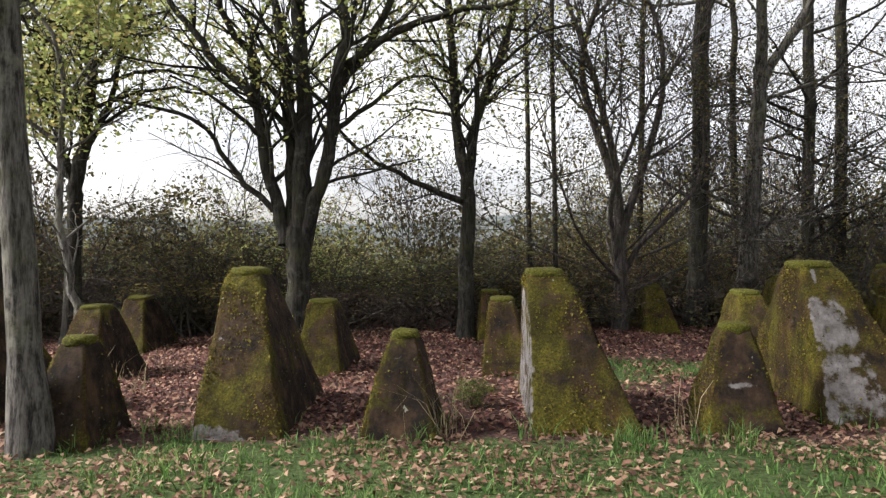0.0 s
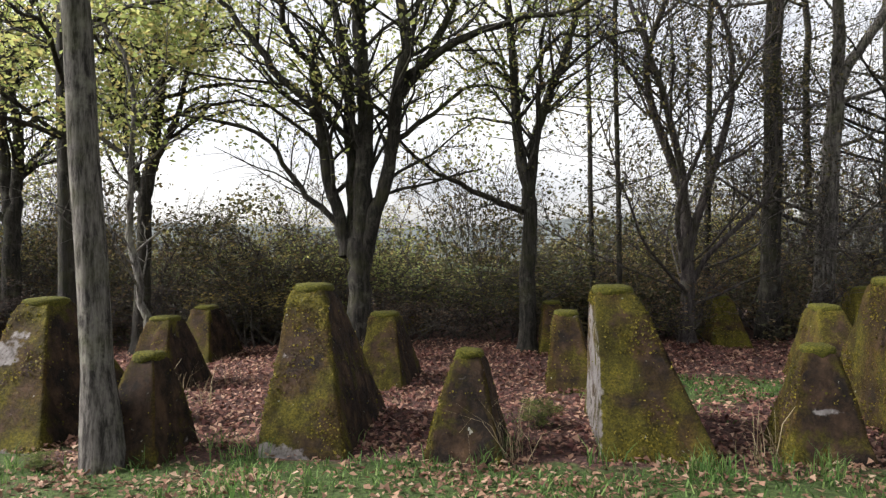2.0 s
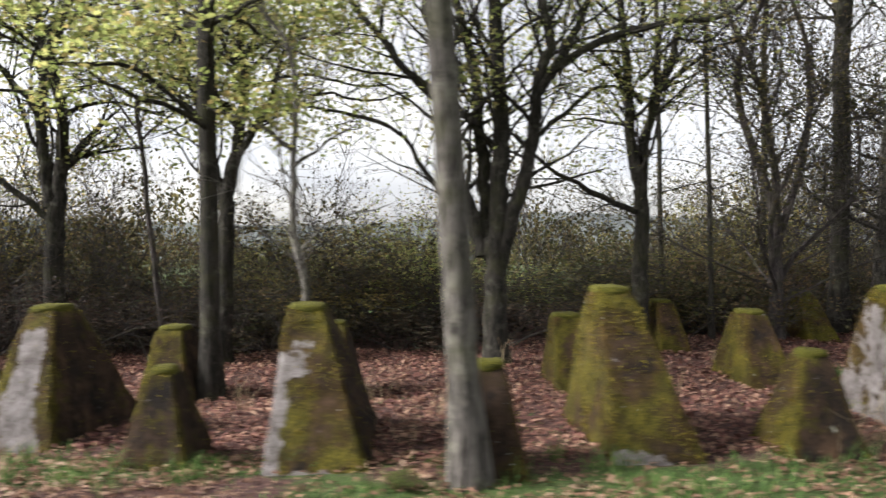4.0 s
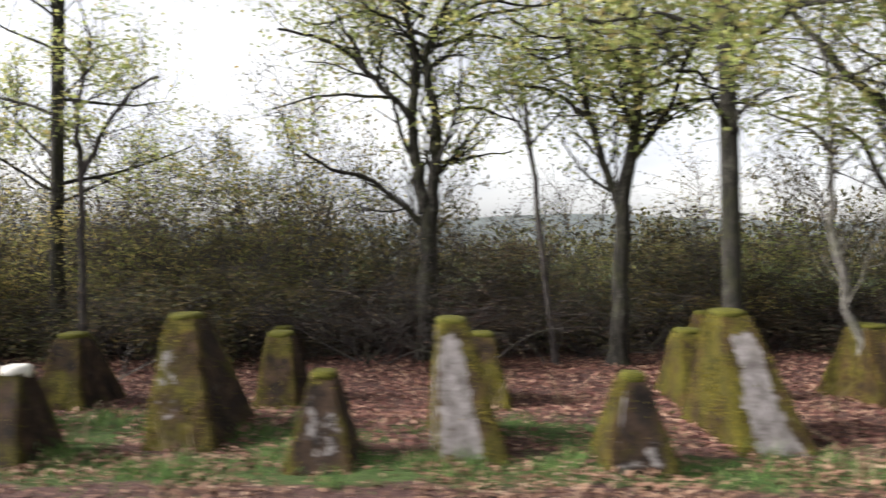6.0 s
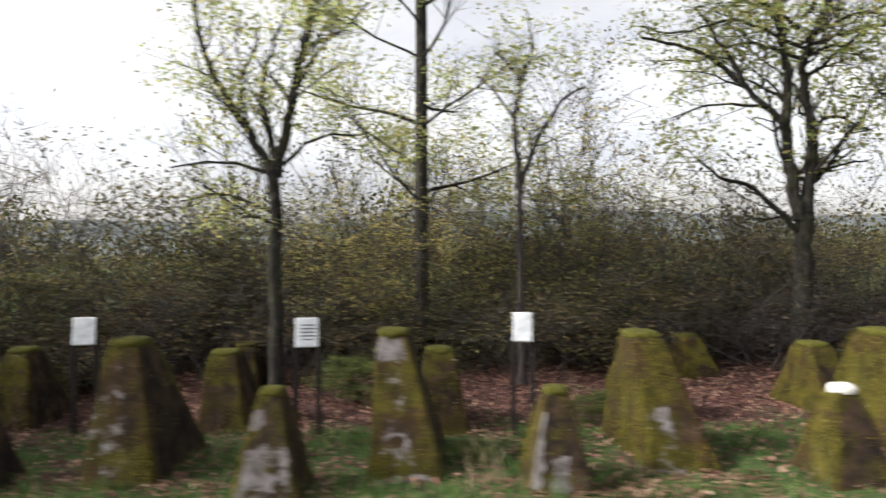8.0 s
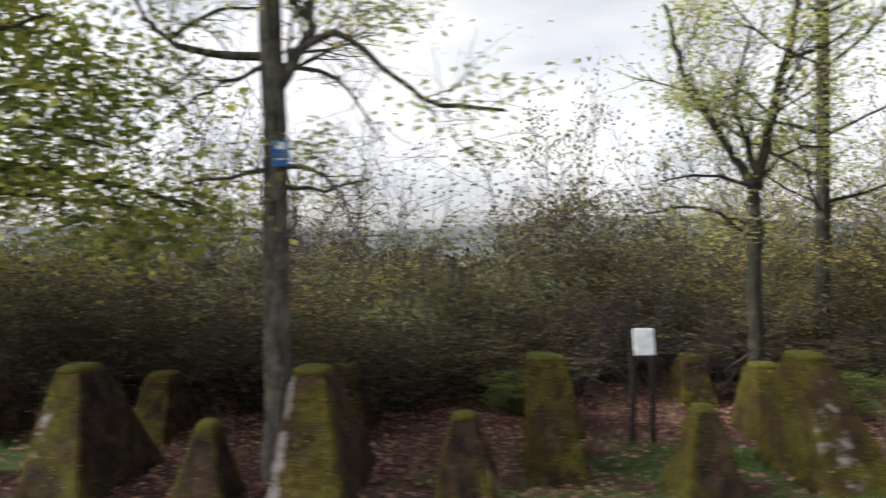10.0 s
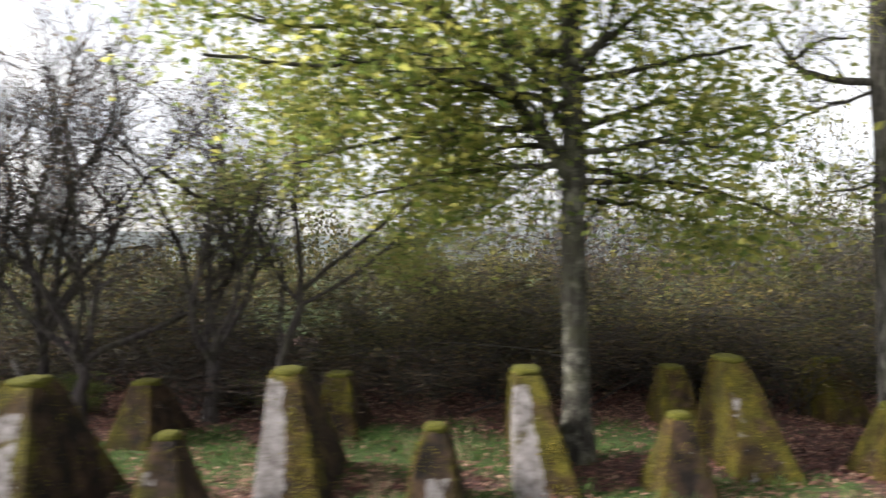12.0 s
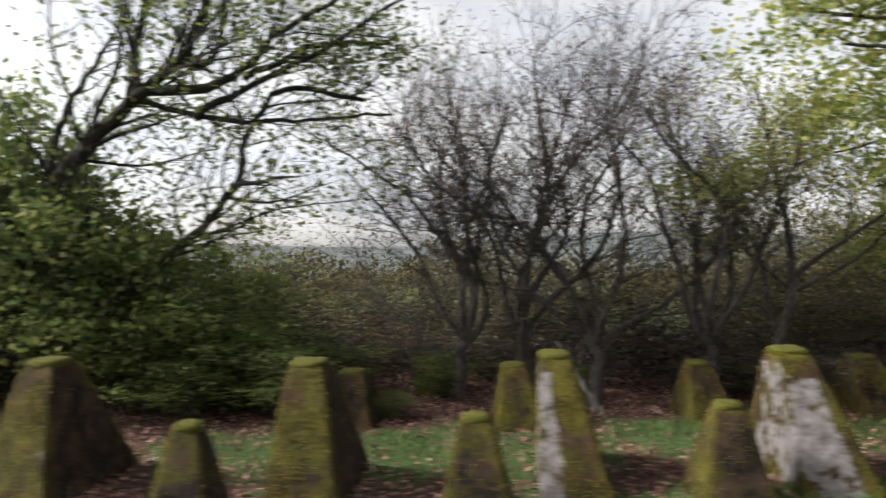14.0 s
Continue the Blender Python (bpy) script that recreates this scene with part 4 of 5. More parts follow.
tree(45, -22.5, 5.2, 5.2, 0.12, (-0.08, 0.0), fan(R, 7, 0.62, 1.0, 2.6, 0.33, 1.0, 0.45), BARK_LICHEN, LEAF_GREEN, 34000, 0.042, spread=0.2, dense=1.1, clump=0.34, bend=0.27, label="leafy green maple with mottled lichened trunk", low=1.75, droop=0.03, ways=[
    (0.075, 0.1, (-0.03, 2.4), (-0.46, 2.96), (-0.69, 3.35), (-1.06, 3.72), (-1.30, 4.18)),
    (0.045, 0.4, (-0.05, 2.71), (-0.27, 3.26), (-0.65, 3.81)),
    (0.045, -0.3, (-0.04, 3.39), (0.32, 3.61), (0.73, 3.93)),
    (0.034, 0.4, (-0.04, 2.82), (0.46, 2.98), (0.82, 3.09), (1.32, 3.02)),
    (0.03, 0.5, (0.0, 1.76), (0.19, 2.07), (0.41, 2.30)),
    (0.03, 0.9, (-0.03, 2.48), (0.60, 2.43), (1.23, 2.30), (1.90, 2.11)),
    (0.03, -0.4, (-0.04, 2.98), (-0.55, 3.12), (-1.15, 3.17), (-1.71, 3.04)),
    (0.03, -0.5, (-0.04, 3.21), (0.59, 3.29), (1.32, 3.38)),
    (0.03, 0.6, (-0.60, 3.21), (-1.06, 3.22), (-1.62, 3.31)),
    (0.034, 0.8, (-0.04, 2.6), (-0.5, 2.75), (-1.1, 2.55)),
    (0.036, 0.3, (-0.05, 3.4), (-1.2, 3.75), (-2.3, 3.8), (-3.3, 3.95)),
    (0.034, -0.5, (-0.5, 3.05), (-1.4, 3.35), (-2.3, 3.3), (-3.1, 3.35)),
    (0.03, 0.7, (-0.3, 2.8), (-1.2, 2.85), (-2.0, 2.75), (-2.7, 2.6)),
    (0.034, 0.0, (-1.0, 3.7), (-1.9, 4.2), (-3.3, 4.5)),
    (0.03, 1.0, (-0.05, 2.5), (-0.9, 2.5), (-2.1, 2.3)),
    (0.03, 0.5, (0.0, 2.35), (0.7, 2.38), (1.5, 2.25), (2.1, 2.0)),
    (0.028, 1.2, (0.0, 2.2), (0.6, 2.2), (1.5, 2.05)),
    (0.028, -0.2, (0.0, 2.6), (0.8, 2.68), (1.6, 2.5))])
tree(46, -25.6, 6.6, 1.4, 0.06, (0.35, 0.1), [(1, 0.3, 0, 1, 2.6, 0.7), (1, 0.9, 0.2, 0.7, 2.6, 0.5), (0.5, -0.5, 0.2, 1, 2.6, 0.5), (0.9, 1.0, -0.2, 0.4, 2.2, 0.4), (0.9, -0.8, 0.2, 0.8, 2.4, 0.4)], BARK_TWIG, LEAF_OAK, 12000, 0.034, spread=0.2, label="leaning slender tree in the thicket", low=1.2)
# bare hawthorns
for k, (x, y, h) in enumerate(((-29.0, 6.8, 3.2), (-27.5, 6.35, 3.5), (-28.3, 7.0, 3.8), (-26.2, 6.6, 3.2))):
    tree(50 + k, x, y, 0.7, 0.08, (0.05, 0.0), [(1, 0.75 * math.cos(a), 0.6 * math.sin(a), 1.0, h * R.uniform(0.75, 1.1), 0.5, 0.3) for a in (0.3, 1.3, 2.4, 3.3, 4.4, 5.5)],
         BARK_TWIG, LEAF_BROWN, 1900, 0.02, dense=1.6, bend=0.3, label="bare hawthorn with dense dark twigs", low=0.8)
# leafy leaning tree at the row's end
tree(55, -34.0, 5.7, 0.9, 0.16, (0.45, 0.0), [], BARK_DARK, LEAF_MAPLE, 6500, 0.04, dense=1.2, spread=0.16, bend=0.22, label="leaning tree with long bare mossy limbs", low=0.8, ways=[
    (0.115, 0.0, (0.42, 0.72), (0.83, 2.32), (1.73, 3.29), (2.22, 3.73), (2.54, 4.62)),
    (0.06, 0.2, (0.45, 0.75), (1.6, 1.25), (2.24, 1.78), (2.71, 2.30), (2.83, 2.86), (3.24, 3.36), (4.07, 3.23)),
    (0.055, -0.3, (1.83, 3.32), (2.64, 3.37), (3.35, 3.88), (4.06, 4.22)),
    (0.06, 0.2, (1.67, 3.26), (1.63, 3.92), (1.78, 4.58)),
    (0.04, -0.2, (2.28, 3.05), (3.12, 3.42), (3.83, 3.76), (4.53, 4.15)),
    (0.032, 0.3, (1.70, 3.24), (2.64, 3.02), (3.48, 3.03), (4.36, 3.10)),
    (0.035, 0.3, (2.82, 3.44), (3.65, 3.82), (4.36, 3.86)),
    (0.05, 0.5, (0.71, 2.20), (0.75, 3.10), (1.17, 4.11)),
    (0.028, -0.4, (2.71, 2.30), (3.13, 2.35), (3.48, 2.35)),
    (0.04, 0.2, (2.10, 3.61), (2.46, 3.67), (2.63, 4.44))])


def shrub(seed, h, wide, stems, bark, leaf, leaf_count, leaf_size, dense, low=0.3, name="shrub"):
    w = Wood(seed)
    for k in range(stems):
        a = w.rng.uniform(0, 2 * math.pi)
        out = w.rng.uniform(0.05, 1.0) * wide / h
        base = Vector((w.rng.gauss(0, 0.22 * wide), w.rng.gauss(0, 0.18 * wide), -0.06))
        w.limb(base, Vector((out * math.cos(a), out * math.sin(a), 1.0)), h * w.rng.uniform(0.6, 1.1), 0.016 * w.rng.uniform(0.6, 1.4), 1, 0.28, 0.05, dense, 0.05)
    thing = empty(name, 0, 0, 0)
    part("bush_frame", bark_mesh("bush_frame", w, bark), thing)
    part("foliage", quads_mesh("foliage", w.leaves(leaf_count, leaf_size, 0.09, low * h, clump=0.3), leaf), thing)
    return thing


models = {
    "brown": tagged(shrub(71, 2.0, 1.5, 11, BARK_TWIG, LEAF_BROWN, 1100, 0.027, 0.9), "tangled brown shrub with withered leaves", "shrub", "thicket shrubs"),
    "dull": tagged(shrub(72, 2.0, 1.6, 10, BARK_TWIG, LEAF_SHRUB, 1700, 0.032, 0.85), "dull green and brown thicket shrub", "shrub", "thicket shrubs"),
    "yellow": tagged(shrub(73, 2.1, 1.5, 10, BARK_TWIG, LEAF_OAK, 1500, 0.028, 0.9), "shrub with yellow-green autumn leaves", "shrub", "thicket shrubs"),
    "bare": tagged(shrub(74, 2.3, 1.4, 13, BARK_TWIG, LEAF_BROWN, 600, 0.022, 0.85), "leafless shrub of dense thin twigs", "shrub", "thicket shrubs"),
    "green": tagged(shrub(75, 1.8, 1.5, 11, BARK_TWIG, LEAF_MAPLE, 4000, 0.040, 0.55, 0.0), "leafy green undergrowth shrub", "shrub", "thicket shrubs"),
    "tall": tagged(shrub(76, 3.6, 1.3, 6, BARK_TWIG, LEAF_SHRUB, 1300, 0.028, 0.8), "tall thin shrub with upright bare stems", "shrub", "thicket shrubs"),
    "gold": tagged(shrub(77, 3.0, 1.7, 8, BARK_TWIG, LEAF_GOLD, 2000, 0.032, 0.75), "tall shrub with thin golden-brown leaves", "shrub", "thicket shrubs"),
    "bramble": tagged(shrub(79, 0.95, 1.5, 16, BARK_TWIG, LEAF_DARK, 2600, 0.034, 0.9, 0.0), "low dark bramble scrub on the ground", "shrub", "thicket shrubs"),
    "wispy": tagged(shrub(80, 3.8, 2.0, 10, BARK_TWIG, LEAF_PALE, 4000, 0.03, 0.85, 0.22), "tall airy bush with fine pale green and golden leaves", "shrub", "thicket shrubs"),
    "sapling": tagged(shrub(78, 4.4, 1.2, 4, BARK_TWIG, LEAF_SHRUB, 1000, 0.026, 0.8), "clump of slender bare saplings", "shrub", "thicket shrubs"),
}
SH = random.Random(9)
first_used = set()


HEIGHTS = {kind: max(v.co.z for v in ob.children[0].data.vertices) for kind, ob in models.items()}


def plant(kind, x, y, top, wide=None):
    """Sets a plant of that kind with its top so many metres above its foot."""
    y = y - 1.6 * float(ease(-22.5, -27.5, x)) if y > 7.2 else y
    wide = wide or SH.uniform(0.85, 1.2)
    m = pose(x, y, float(lift(x, y)), 0, 0, SH.uniform(0, 360))
    size = Matrix.Diagonal((wide, wide, top / HEIGHTS[kind], 1))
    if kind not in first_used:
        # the first of a kind stands at its own size, since copies take its scale over
        first_used.add(kind)
        models[kind].matrix_basis = m
        for child in models[kind].children:
            child.data.transform(size)
        HEIGHTS[kind], WIDTHS[kind] = top, wide
        return
    copy_thing(models[kind], m @ Matrix.Diagonal((wide / WIDTHS[kind],) * 2 + (top / HEIGHTS[kind], 1)))


WIDTHS = {}
# thicket behind the obstacles, in loose ranks with high clumps and low saddles
for row, (depth, step) in enumerate(((9.7, 1.2), (11.0, 1.2), (13.0, 1.4))):
    x = -38.0
    while x < 10.0:
        d = depth + SH.uniform(-0.7, 0.7) - (1.2 if -27 < x < -17 else 0)
        kinds = (("dull", "brown", "bare", "brown", "bare", "dull"), ("brown", "bare", "tall", "gold", "dull", "yellow", "tall"), ("tall", "sapling", "gold", "sapling", "bare", "tall"))[row]
        if -8 < x < -4.5:
            kinds = (("dull", "brown", "bare"), ("bare", "tall", "brown"), ("sapling", "tall", "bare"))[row]
        if x < -30.5:
            kinds = (("green", "green", "dull"), ("green", "tall", "gold"), ("sapling", "tall", "gold"))[row]
        if x > 1.5:
            kinds = ("bare", "dull", "green", "tall", "bare")
        top = (1.5, 2.9, 3.9)[row] * SH.uniform(0.5, 1.3)
        top *= float(np.interp(x, (-31.2, -28, -24, -20, -18, -14.5, -13, -10.8, -9.2, -7, -5.6, -4.2, -2.6, -1, 1, 6), (0.55, 1.1, 1.15, 1.25, 1.1, 1.05, 1.1, 1.1, 0.95, 0.85, 0.95, 1.2, 0.95, 0.9, 1.0, 1.1)))
        plant(SH.choice(kinds), x, d, top)
        x += step * SH.uniform(0.5, 1.5)
x = -37.0
while x < 9.0:
    near = 1.3 if -27 < x < -17 else 0
    plant("bramble", x, 10.3 + SH.uniform(-0.5, 0.6) - near, SH.uniform(0.7, 1.25), SH.uniform(0.9, 1.3))
    plant("bramble", x + 0.4, 12.0 + SH.uniform(-0.5, 0.5) - near, SH.uniform(0.9, 1.6), SH.uniform(1.0, 1.4))
    x += SH.uniform(0.9, 1.5)
# airy bushes standing out above the rest
for x, y, s in ((-12.5, 11.8, 1.0), (-11.7, 12.0, 1.1), (-11.0, 11.7, 0.95), (-7.0, 12.6, 0.6), (-5.9, 13.0, 0.6), (-4.9, 12.4, 0.72), (-4.2, 13.2, 0.66), (-15.1, 9.7, 0.78), (-14.2, 10.3, 0.74), (-13.3, 10.6, 0.7), (-16.3, 11.0, 0.6),
                (-24.2, 8.4, 0.7), (-23.4, 9.0, 0.7), (-20.3, 10.0, 0.66), (-9.6, 12.6, 0.6), (1.2, 12.2, 0.66), (2.3, 11.6, 0.7), (4.2, 11.9, 0.7)):
    plant("wispy", x, y, 4.0 * s * SH.uniform(0.85, 1.05), s)
for x, y, top in ((-33.6, 6.9, 3.2), (-32.7, 7.3, 2.7), (-34.4, 6.4, 3.6), (-31.9, 7.2, 2.1), (-35.2, 7.0, 3.6), (-33.1, 6.2, 2.5), (-34.0, 7.6, 3.9)):
    plant("green", x, y, top, 1.15)
for x, y in ((-12.9, 12.4), (-14.2, 12.7), (-11.2, 12.5), (-15.6, 12.0), (-9.9, 12.6)):
    plant("sapling", x, y, 3.1)
for x, y in ((-24.9, 8.6), (-24.2, 9.4), (-23.2, 8.9), (-22.1, 9.2), (-21.0, 9.3)):
    plant("tall", x, y, 2.3)
for x, y, top in ((-16.9, 9.3, 1.7), (-14.6, 9.2, 1.8), (-18.4, 9.3, 1.6), (-4.9, 10.4, 1.9), (-4.1, 10.9, 2.0), (-10.9, 10.0, 2.3), (-11.6, 10.6, 2.4)):
    plant("gold", x, y, top)
for x, y, top in ((-21.0, 7.9, 1.3), (-20.2, 7.5, 1.35), (-19.0, 8.0, 1.2), (-22.2, 8.1, 1.1), (-24.2, 8.0, 0.9), (-25.2, 7.9, 0.9), (-18.0, 8.4, 1.1), (-23.2, 7.9, 0.9), (-20.6, 8.6, 1.6), (-22.8, 8.8, 1.5), (-19.6, 7.3, 1.2)):
    plant("dull" if top > 1.15 else "brown", x, y, top, 0.95)
# undergrowth below the leaning tree, and weeds by the teeth
for x, y, s in ((-32.9, 6.7, 1.3), (-34.0, 5.6, 1.3), (-31.4, 6.9, 0.9), (-32.4, 6.4, 1.0), (-33.6, 6.4, 1.1), (-31.9, 7.6, 1.1), (-30.9, 7.3, 0.8), (-31.2, 6.0, 0.6), (-31.9, 5.6, 0.7), (-3.7, 3.78, 0.1), (-0.85, 4.75, 0.16), (-29.6, 5.6, 0.25), (-9.3, 5.3, 0.18), (-13.4, 5.0, 0.16), (-12.2, 6.3, 0.28),
                (-29.2, 6.9, 0.45), (-27.8, 6.9, 0.4), (-14.4, 7.6, 0.45), (-25.8, 7.1, 0.4), (-17.9, 7.6, 0.4)):
    plant("green", x, y, 1.25 * s, s)


def far_woods():
    """Woodland edges far behind, as one mass of leaf clumps."""
    rng = np.random.default_rng(4)
    out = []
    for count, y0, y1, x0, x1, h in ((34000, 20, 36, -60, 34, 3.4), (14000, 70, 110, -160, 80, 5.0)):
        x, y = rng.uniform(x0, x1, count), rng.uniform(y0, y1, count)
        top = h * (0.4 + 0.2 * np.sin(x * 0.31) + 0.15 * np.sin(x * 0.83 + 1) + 0.75 * np.clip(np.sin(x * 0.57 + 0.2 * y) * np.sin(x * 0.23 + 2), 0, 1) ** 1.5)
        z = lift(x, y) + np.clip(top, 0.3, None) * rng.random(count) ** 0.7
        at = np.stack([x, y, z], 1)
        a = rng.normal(0, 1, (count, 3))
        a /= np.linalg.norm(a, axis=1, keepdims=True)
        b = np.cross(a, rng.normal(0, 1, (count, 3)))
        b /= np.linalg.norm(b, axis=1, keepdims=True)
        s = (0.0042 * y * rng.uniform(0.5, 1.2, count))[:, None]
        out.append(np.stack([at - a * s, at + b * s * 0.6, at + a * s, at - b * s * 0.6], 1))
    tagged(new("far_woods", quads_mesh("far_woods", np.concatenate(out), LEAF_SHRUB)), "distant scrub and woodland edge beyond the fields", "woods", kind="stuff")


far_woods()


# ---- litter and grass ----
def flat_leaves(count, x0, x1, y0, y1, size, seed, want, mat, name, label):
    rng = np.random.default_rng(seed)
    x, y = rng.uniform(x0, x1, count), rng.uniform(y0, y1, count)
    keep = rng.random(count) < want(x, y)
    x, y = x[keep], y[keep]
    n = len(x)
    at = np.stack([x, y, lift(x, y) + rng.uniform(0.004, 0.03, n)], 1)
    t = rng.uniform(0, 2 * np.pi, n)
    a = np.stack([np.cos(t), np.sin(t), rng.normal(0, 0.25, n)], 1)
    b = np.stack([-np.sin(t), np.cos(t), rng.normal(0, 0.35, n)], 1)
    s = (size * rng.uniform(0.6, 1.35, n))[:, None]
    curl = np.zeros((n, 3))
    curl[:, 2] = rng.uniform(-0.3, 0.9, n) * s[:, 0]
    skew = rng.uniform(-0.45, 0.45, n)[:, None] * a * s
    q = np.stack([at - a * s, at + b * s * 0.62 + curl + skew, at + a * s, at - b * s * 0.62 + curl - skew * 0.5], 1)
    tagged(new(name, quads_mesh(name, q, mat)), label, "leaves", kind="stuff")


flat_leaves(190000, -35, 5, 2.6, 9.6, 0.023, 1, lambda x, y: (0.95 - 0.8 * np.clip(greenness(x, y), 0, 1)) * (y > row_line(x) - 0.2), LEAF_FALLEN, "fallen_leaves", "reddish-brown fallen leaves between the concrete teeth")
flat_leaves(150000, -35, 5, 1.3, 5.4, 0.02, 2, lambda x, y: np.interp(x, (-27, -20, -14, -5, -3, 2), (0.2, 0.6, 0.95, 0.95, 0.8, 0.8)) * (y < row_line(x) + 0.1) * (0.25 + 0.75 * (np.sin(1.9 * x) * np.sin(3.3 * y + x) + 0.4 * np.sin(5.3 * x + 2) > -0.1)), LEAF_VERGE, "verge_leaves", "pale brown oak leaves lying on the verge")


def blades(count, x0, x1, y0, y1, h, seed, mat, name, label, power=1.0, wide=0.0045):
    rng = np.random.default_rng(seed)
    x, y = rng.uniform(x0, x1, count), rng.uniform(y0, y1, count)
    g = np.clip(greenness(x, y), 0, 1) ** power
    keep = rng.random(count) < g
    x, y, g = x[keep], y[keep], g[keep]
    n = len(x)
    at = np.stack([x, y, lift(x, y) - 0.01], 1)
    t = rng.uniform(0, 2 * np.pi, n)
    side = np.stack([np.cos(t), np.sin(t), np.zeros(n)], 1) * wide * rng.uniform(0.6, 1.3, n)[:, None]
    tall = h * rng.uniform(0.4, 1.2, n) * (0.5 + 0.7 * g) * (0.75 + 0.5 * np.sin(3.7 * x + 1) * np.sin(5.1 * y))
    tip = at + np.stack([rng.normal(0, 0.45, n) * tall, rng.normal(0, 0.45, n) * tall, tall], 1)
    mid = (at + tip) / 2 + np.stack([np.zeros(n), np.zeros(n), 0.14 * tall], 1)
    q = np.concatenate([np.stack([at - side, at + side, mid + side * 0.8, mid - side * 0.8], 1), np.stack([mid - side * 0.8, mid + side * 0.8, tip + side * 0.15, tip - side * 0.15], 1)])
    tagged(new(name, quads_mesh(name, q, mat)), label, "grass", kind="stuff")


blades(140000, -35, 5, 1.6, 6.8, 0.085, 3, GRASS, "grass", "short green grass on the verge and between the teeth")


def tufts(seed, count, mat, name, label, h, y0, y1, bundle=26, wide=0.005, x0=-34, x1=4):
    rng = np.random.default_rng(seed)
    out = []
    for _ in range(count):
        cx = rng.uniform(x0, x1)
        cy = float(row_line(cx)) + rng.uniform(y0, y1)
        n = bundle
        at = np.stack([cx + rng.normal(0, 0.05, n), cy + rng.normal(0, 0.05, n), np.full(n, float(lift(cx, cy)) - 0.01)], 1)
        t = rng.uniform(0, 2 * np.pi, n)
        side = np.stack([np.cos(t), np.sin(t), np.zeros(n)], 1) * wide
        tall = h * rng.uniform(0.4, 1.1, n)
        bend = rng.normal(0, 0.38, (n, 2)) * tall[:, None]
        tip = at + np.concatenate([bend, tall[:, None]], 1)
        mid = (at + tip) / 2 + np.stack([-bend[:, 0] * 0.2, -bend[:, 1] * 0.2, 0.12 * tall], 1)
        out.append(np.stack([at - side, at + side, mid + side * 0.8, mid - side * 0.8], 1))
        out.append(np.stack([mid - side * 0.8, mid + side * 0.8, tip + side * 0.2, tip - side * 0.2], 1))
    tagged(new(name, quads_mesh(name, np.concatenate(out), mat)), label, "grass", kind="stuff")


tufts(21, 110, GRASS, "grass_tufts", "long green grass tufts at the feet of the teeth", 0.15, -0.55, 0.1, wide=0.0035)
tufts(23, 3, STRAW, "dry_bents", "long bent dry grass stalks beside a small tooth", 0.42, -0.4, -0.2, 14, 0.0022, -1.3, -0.9)
tufts(22, 60, STRAW, "dry_stalks", "dry straw-coloured stalks among the teeth", 0.34, -0.3, 3.2, 10, 0.003)


# ---- signs ----
def info_sign(x, y, top, turn, narrow=1.0, lines=0):
    g = float(lift(x, y)) - 0.05
    thing = empty("information_sign", x, y, g, turn)
    h = top - g
    for s in (-1, 1):
        piece("post", box_bm(0.045, 0.05, h - 0.2, pose(s * 0.095 * narrow, 0.02, (h - 0.2) / 2)), POST, thing, "dark-stained wooden post")
    tilt = pose(0, -0.015, h - 0.125, -12, 0, 0)
    plate = piece("plate", box_bm(0.19 * narrow, 0.03, 0.25, tilt, 0.012), WHITE, thing, "white rounded plate")
    for k in range(lines):
        w = (0.11, 0.13, 0.12, 0.13, 0.08)[k] * narrow
        piece("text_bar", box_bm(w, 0.003, 0.012, tilt @ pose(0.01, -0.0165, 0.06 - 0.03 * k), 0), INK, plate)
    return tagged(thing, "small white information sign on two dark posts", "sign", "information signs")


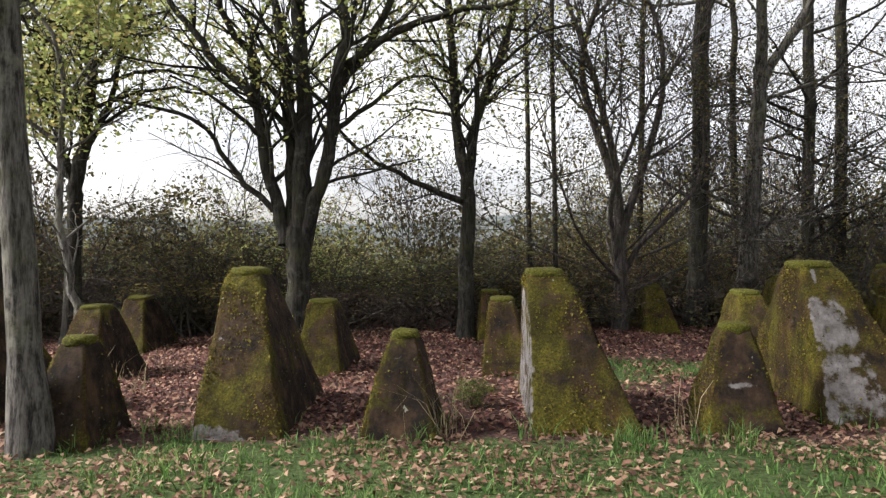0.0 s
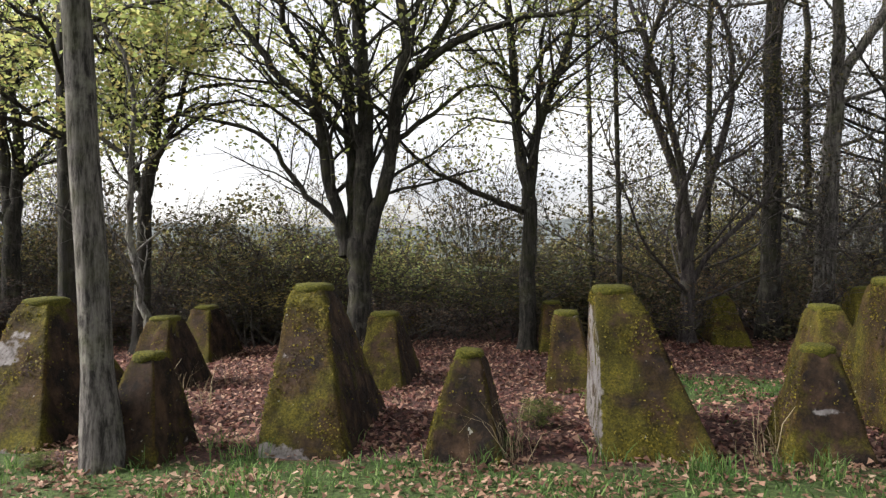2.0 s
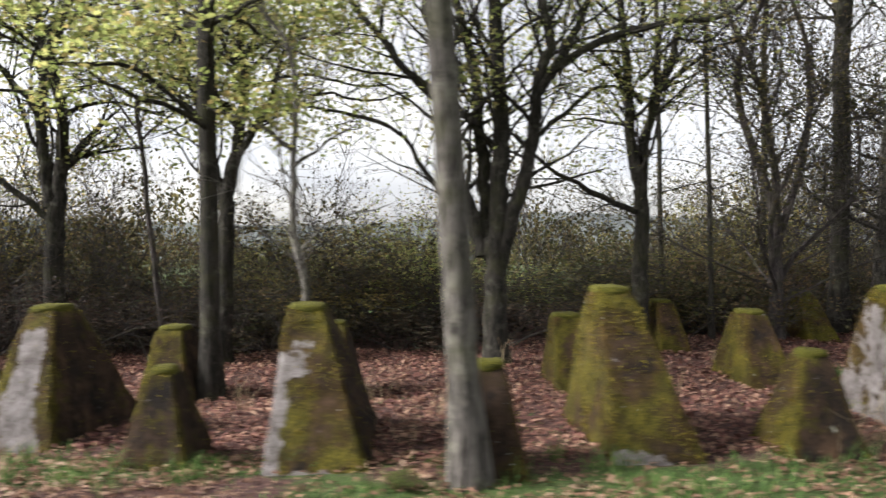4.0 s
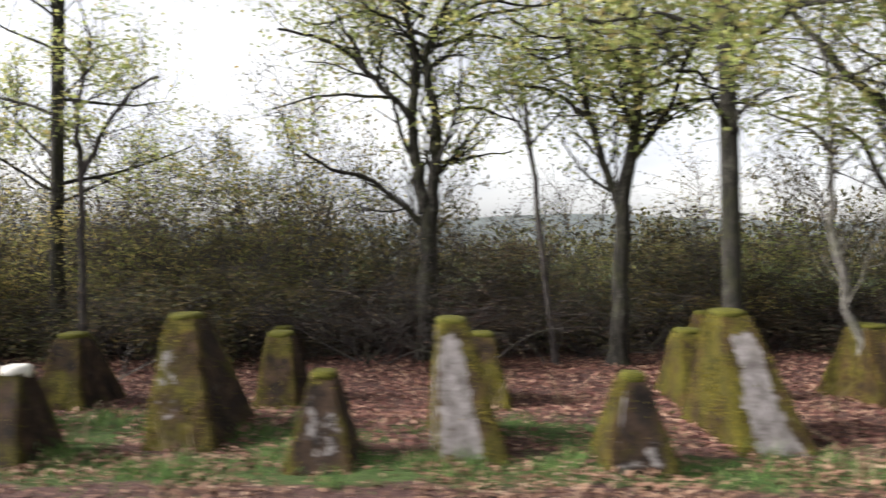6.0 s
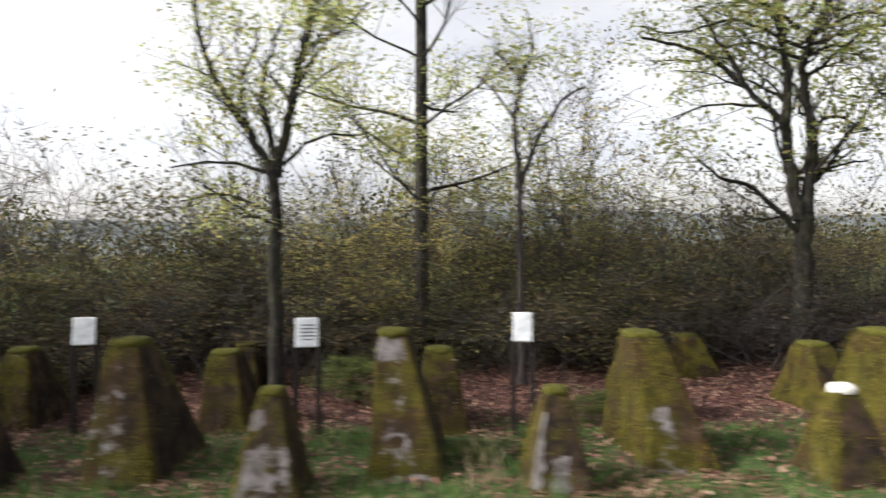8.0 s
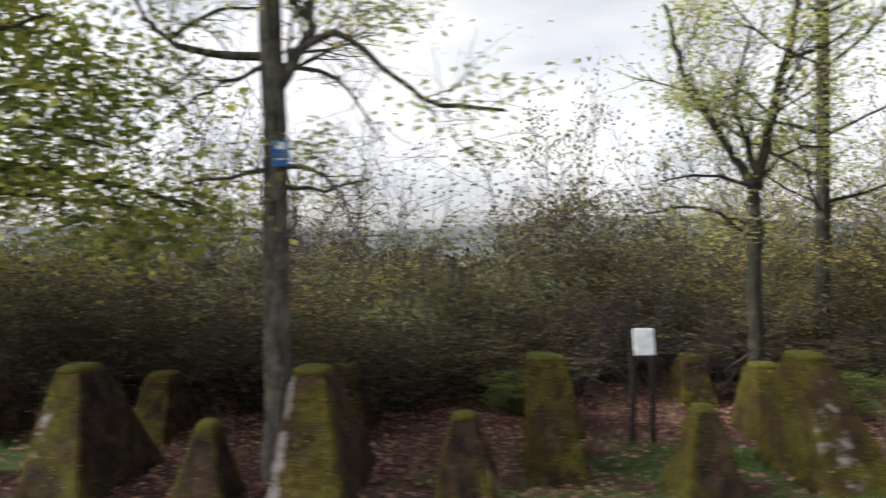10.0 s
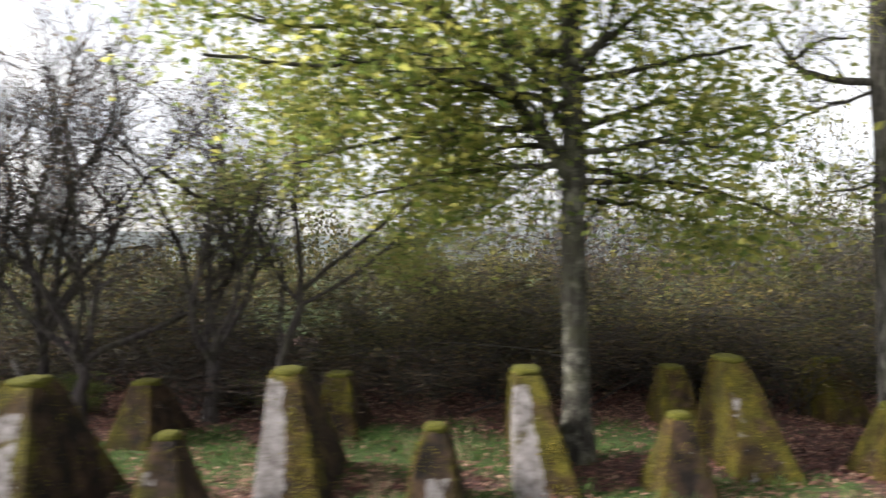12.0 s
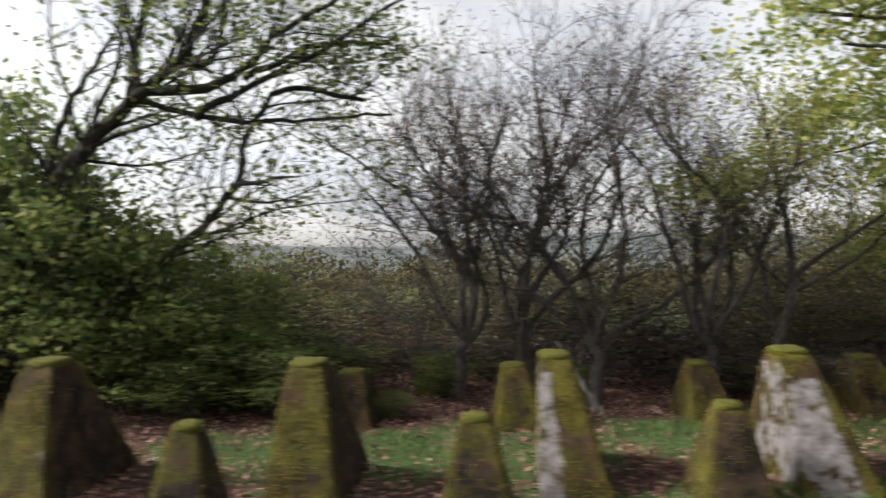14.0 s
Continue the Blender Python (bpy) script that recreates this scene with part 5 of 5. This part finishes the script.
info_sign(-16.72, 6.6, 1.03, 8)
info_sign(-14.69, 6.12, 1.05, 4, lines=5)
info_sign(-12.88, 6.05, 1.08, -10, 0.85)


def trail_sign():
    thing = empty("trail_sign", -19.69, 5.255, 2.475, 2)
    plate = piece("plate", box_bm(0.135, 0.006, 0.2, Matrix(), 0.002), BLUE, thing, "blue enamel plate")
    piece("emblem", box_bm(0.07, 0.003, 0.03, pose(0, -0.0045, 0.045), 0), WHITE, plate)
    piece("emblem", box_bm(0.035, 0.003, 0.03, pose(0.012, -0.0045, 0.07), 0), WHITE, plate)
    piece("text_bar", box_bm(0.09, 0.003, 0.012, pose(0, -0.0045, -0.045), 0), WHITE, plate)
    tagged(thing, "small blue trail sign with white emblem on a trunk", "sign")


trail_sign()


def leaning_pole(seed, x, y, length, way, r, mat, name, label, category):
    w = Wood(seed)
    w.limb(Vector((0, 0, -0.03)), Vector(way), length, r, 1, 0.12, 0.0, 0.0)
    thing = new(name, bark_mesh(name, w, mat))
    thing.matrix_world = pose(x, y, float(lift(x, y)))
    return tagged(thing, label, category)


leaning_pole(81, -27.5, 5.9, 0.9, (-0.3, 0, 1), 0.045, BARK_PALE, "dead_stump", "pale broken dead stem leaning in the undergrowth", "stump")
leaning_pole(82, -25.9, 6.3, 1.4, (1, 0.1, 0.12), 0.018, BARK_PALE, "fallen_branch", "pale fallen branch lying in the undergrowth", "branch")
leaning_pole(83, -11.9, 7.2, 0.9, (0.8, 0.1, 0.35), 0.014, BARK_PALE, "fallen_branch", "thin pale fallen branch behind the teeth", "branch")
leaning_pole(84, 2.2, 9.2, 0.8, (0.25, 0, 1), 0.014, BARK_PALE, "dead_sapling", "thin pale dead sapling at the thicket", "sapling")


def fence_post(x, y, h):
    thing = empty("fence_post", x, y, float(lift(x, y)) - 0.1)
    piece("shaft", box_bm(0.11, 0.11, h, pose(0, 0, h / 2), 0.012), PAINT, thing)
    piece("cap", box_bm(0.13, 0.13, 0.05, pose(0, 0, h + 0.022), 0.012), PAINT, thing)
    tagged(thing, "pale concrete fence post behind the thicket", "fence post")


fence_post(7.6, 13.8, 1.75)
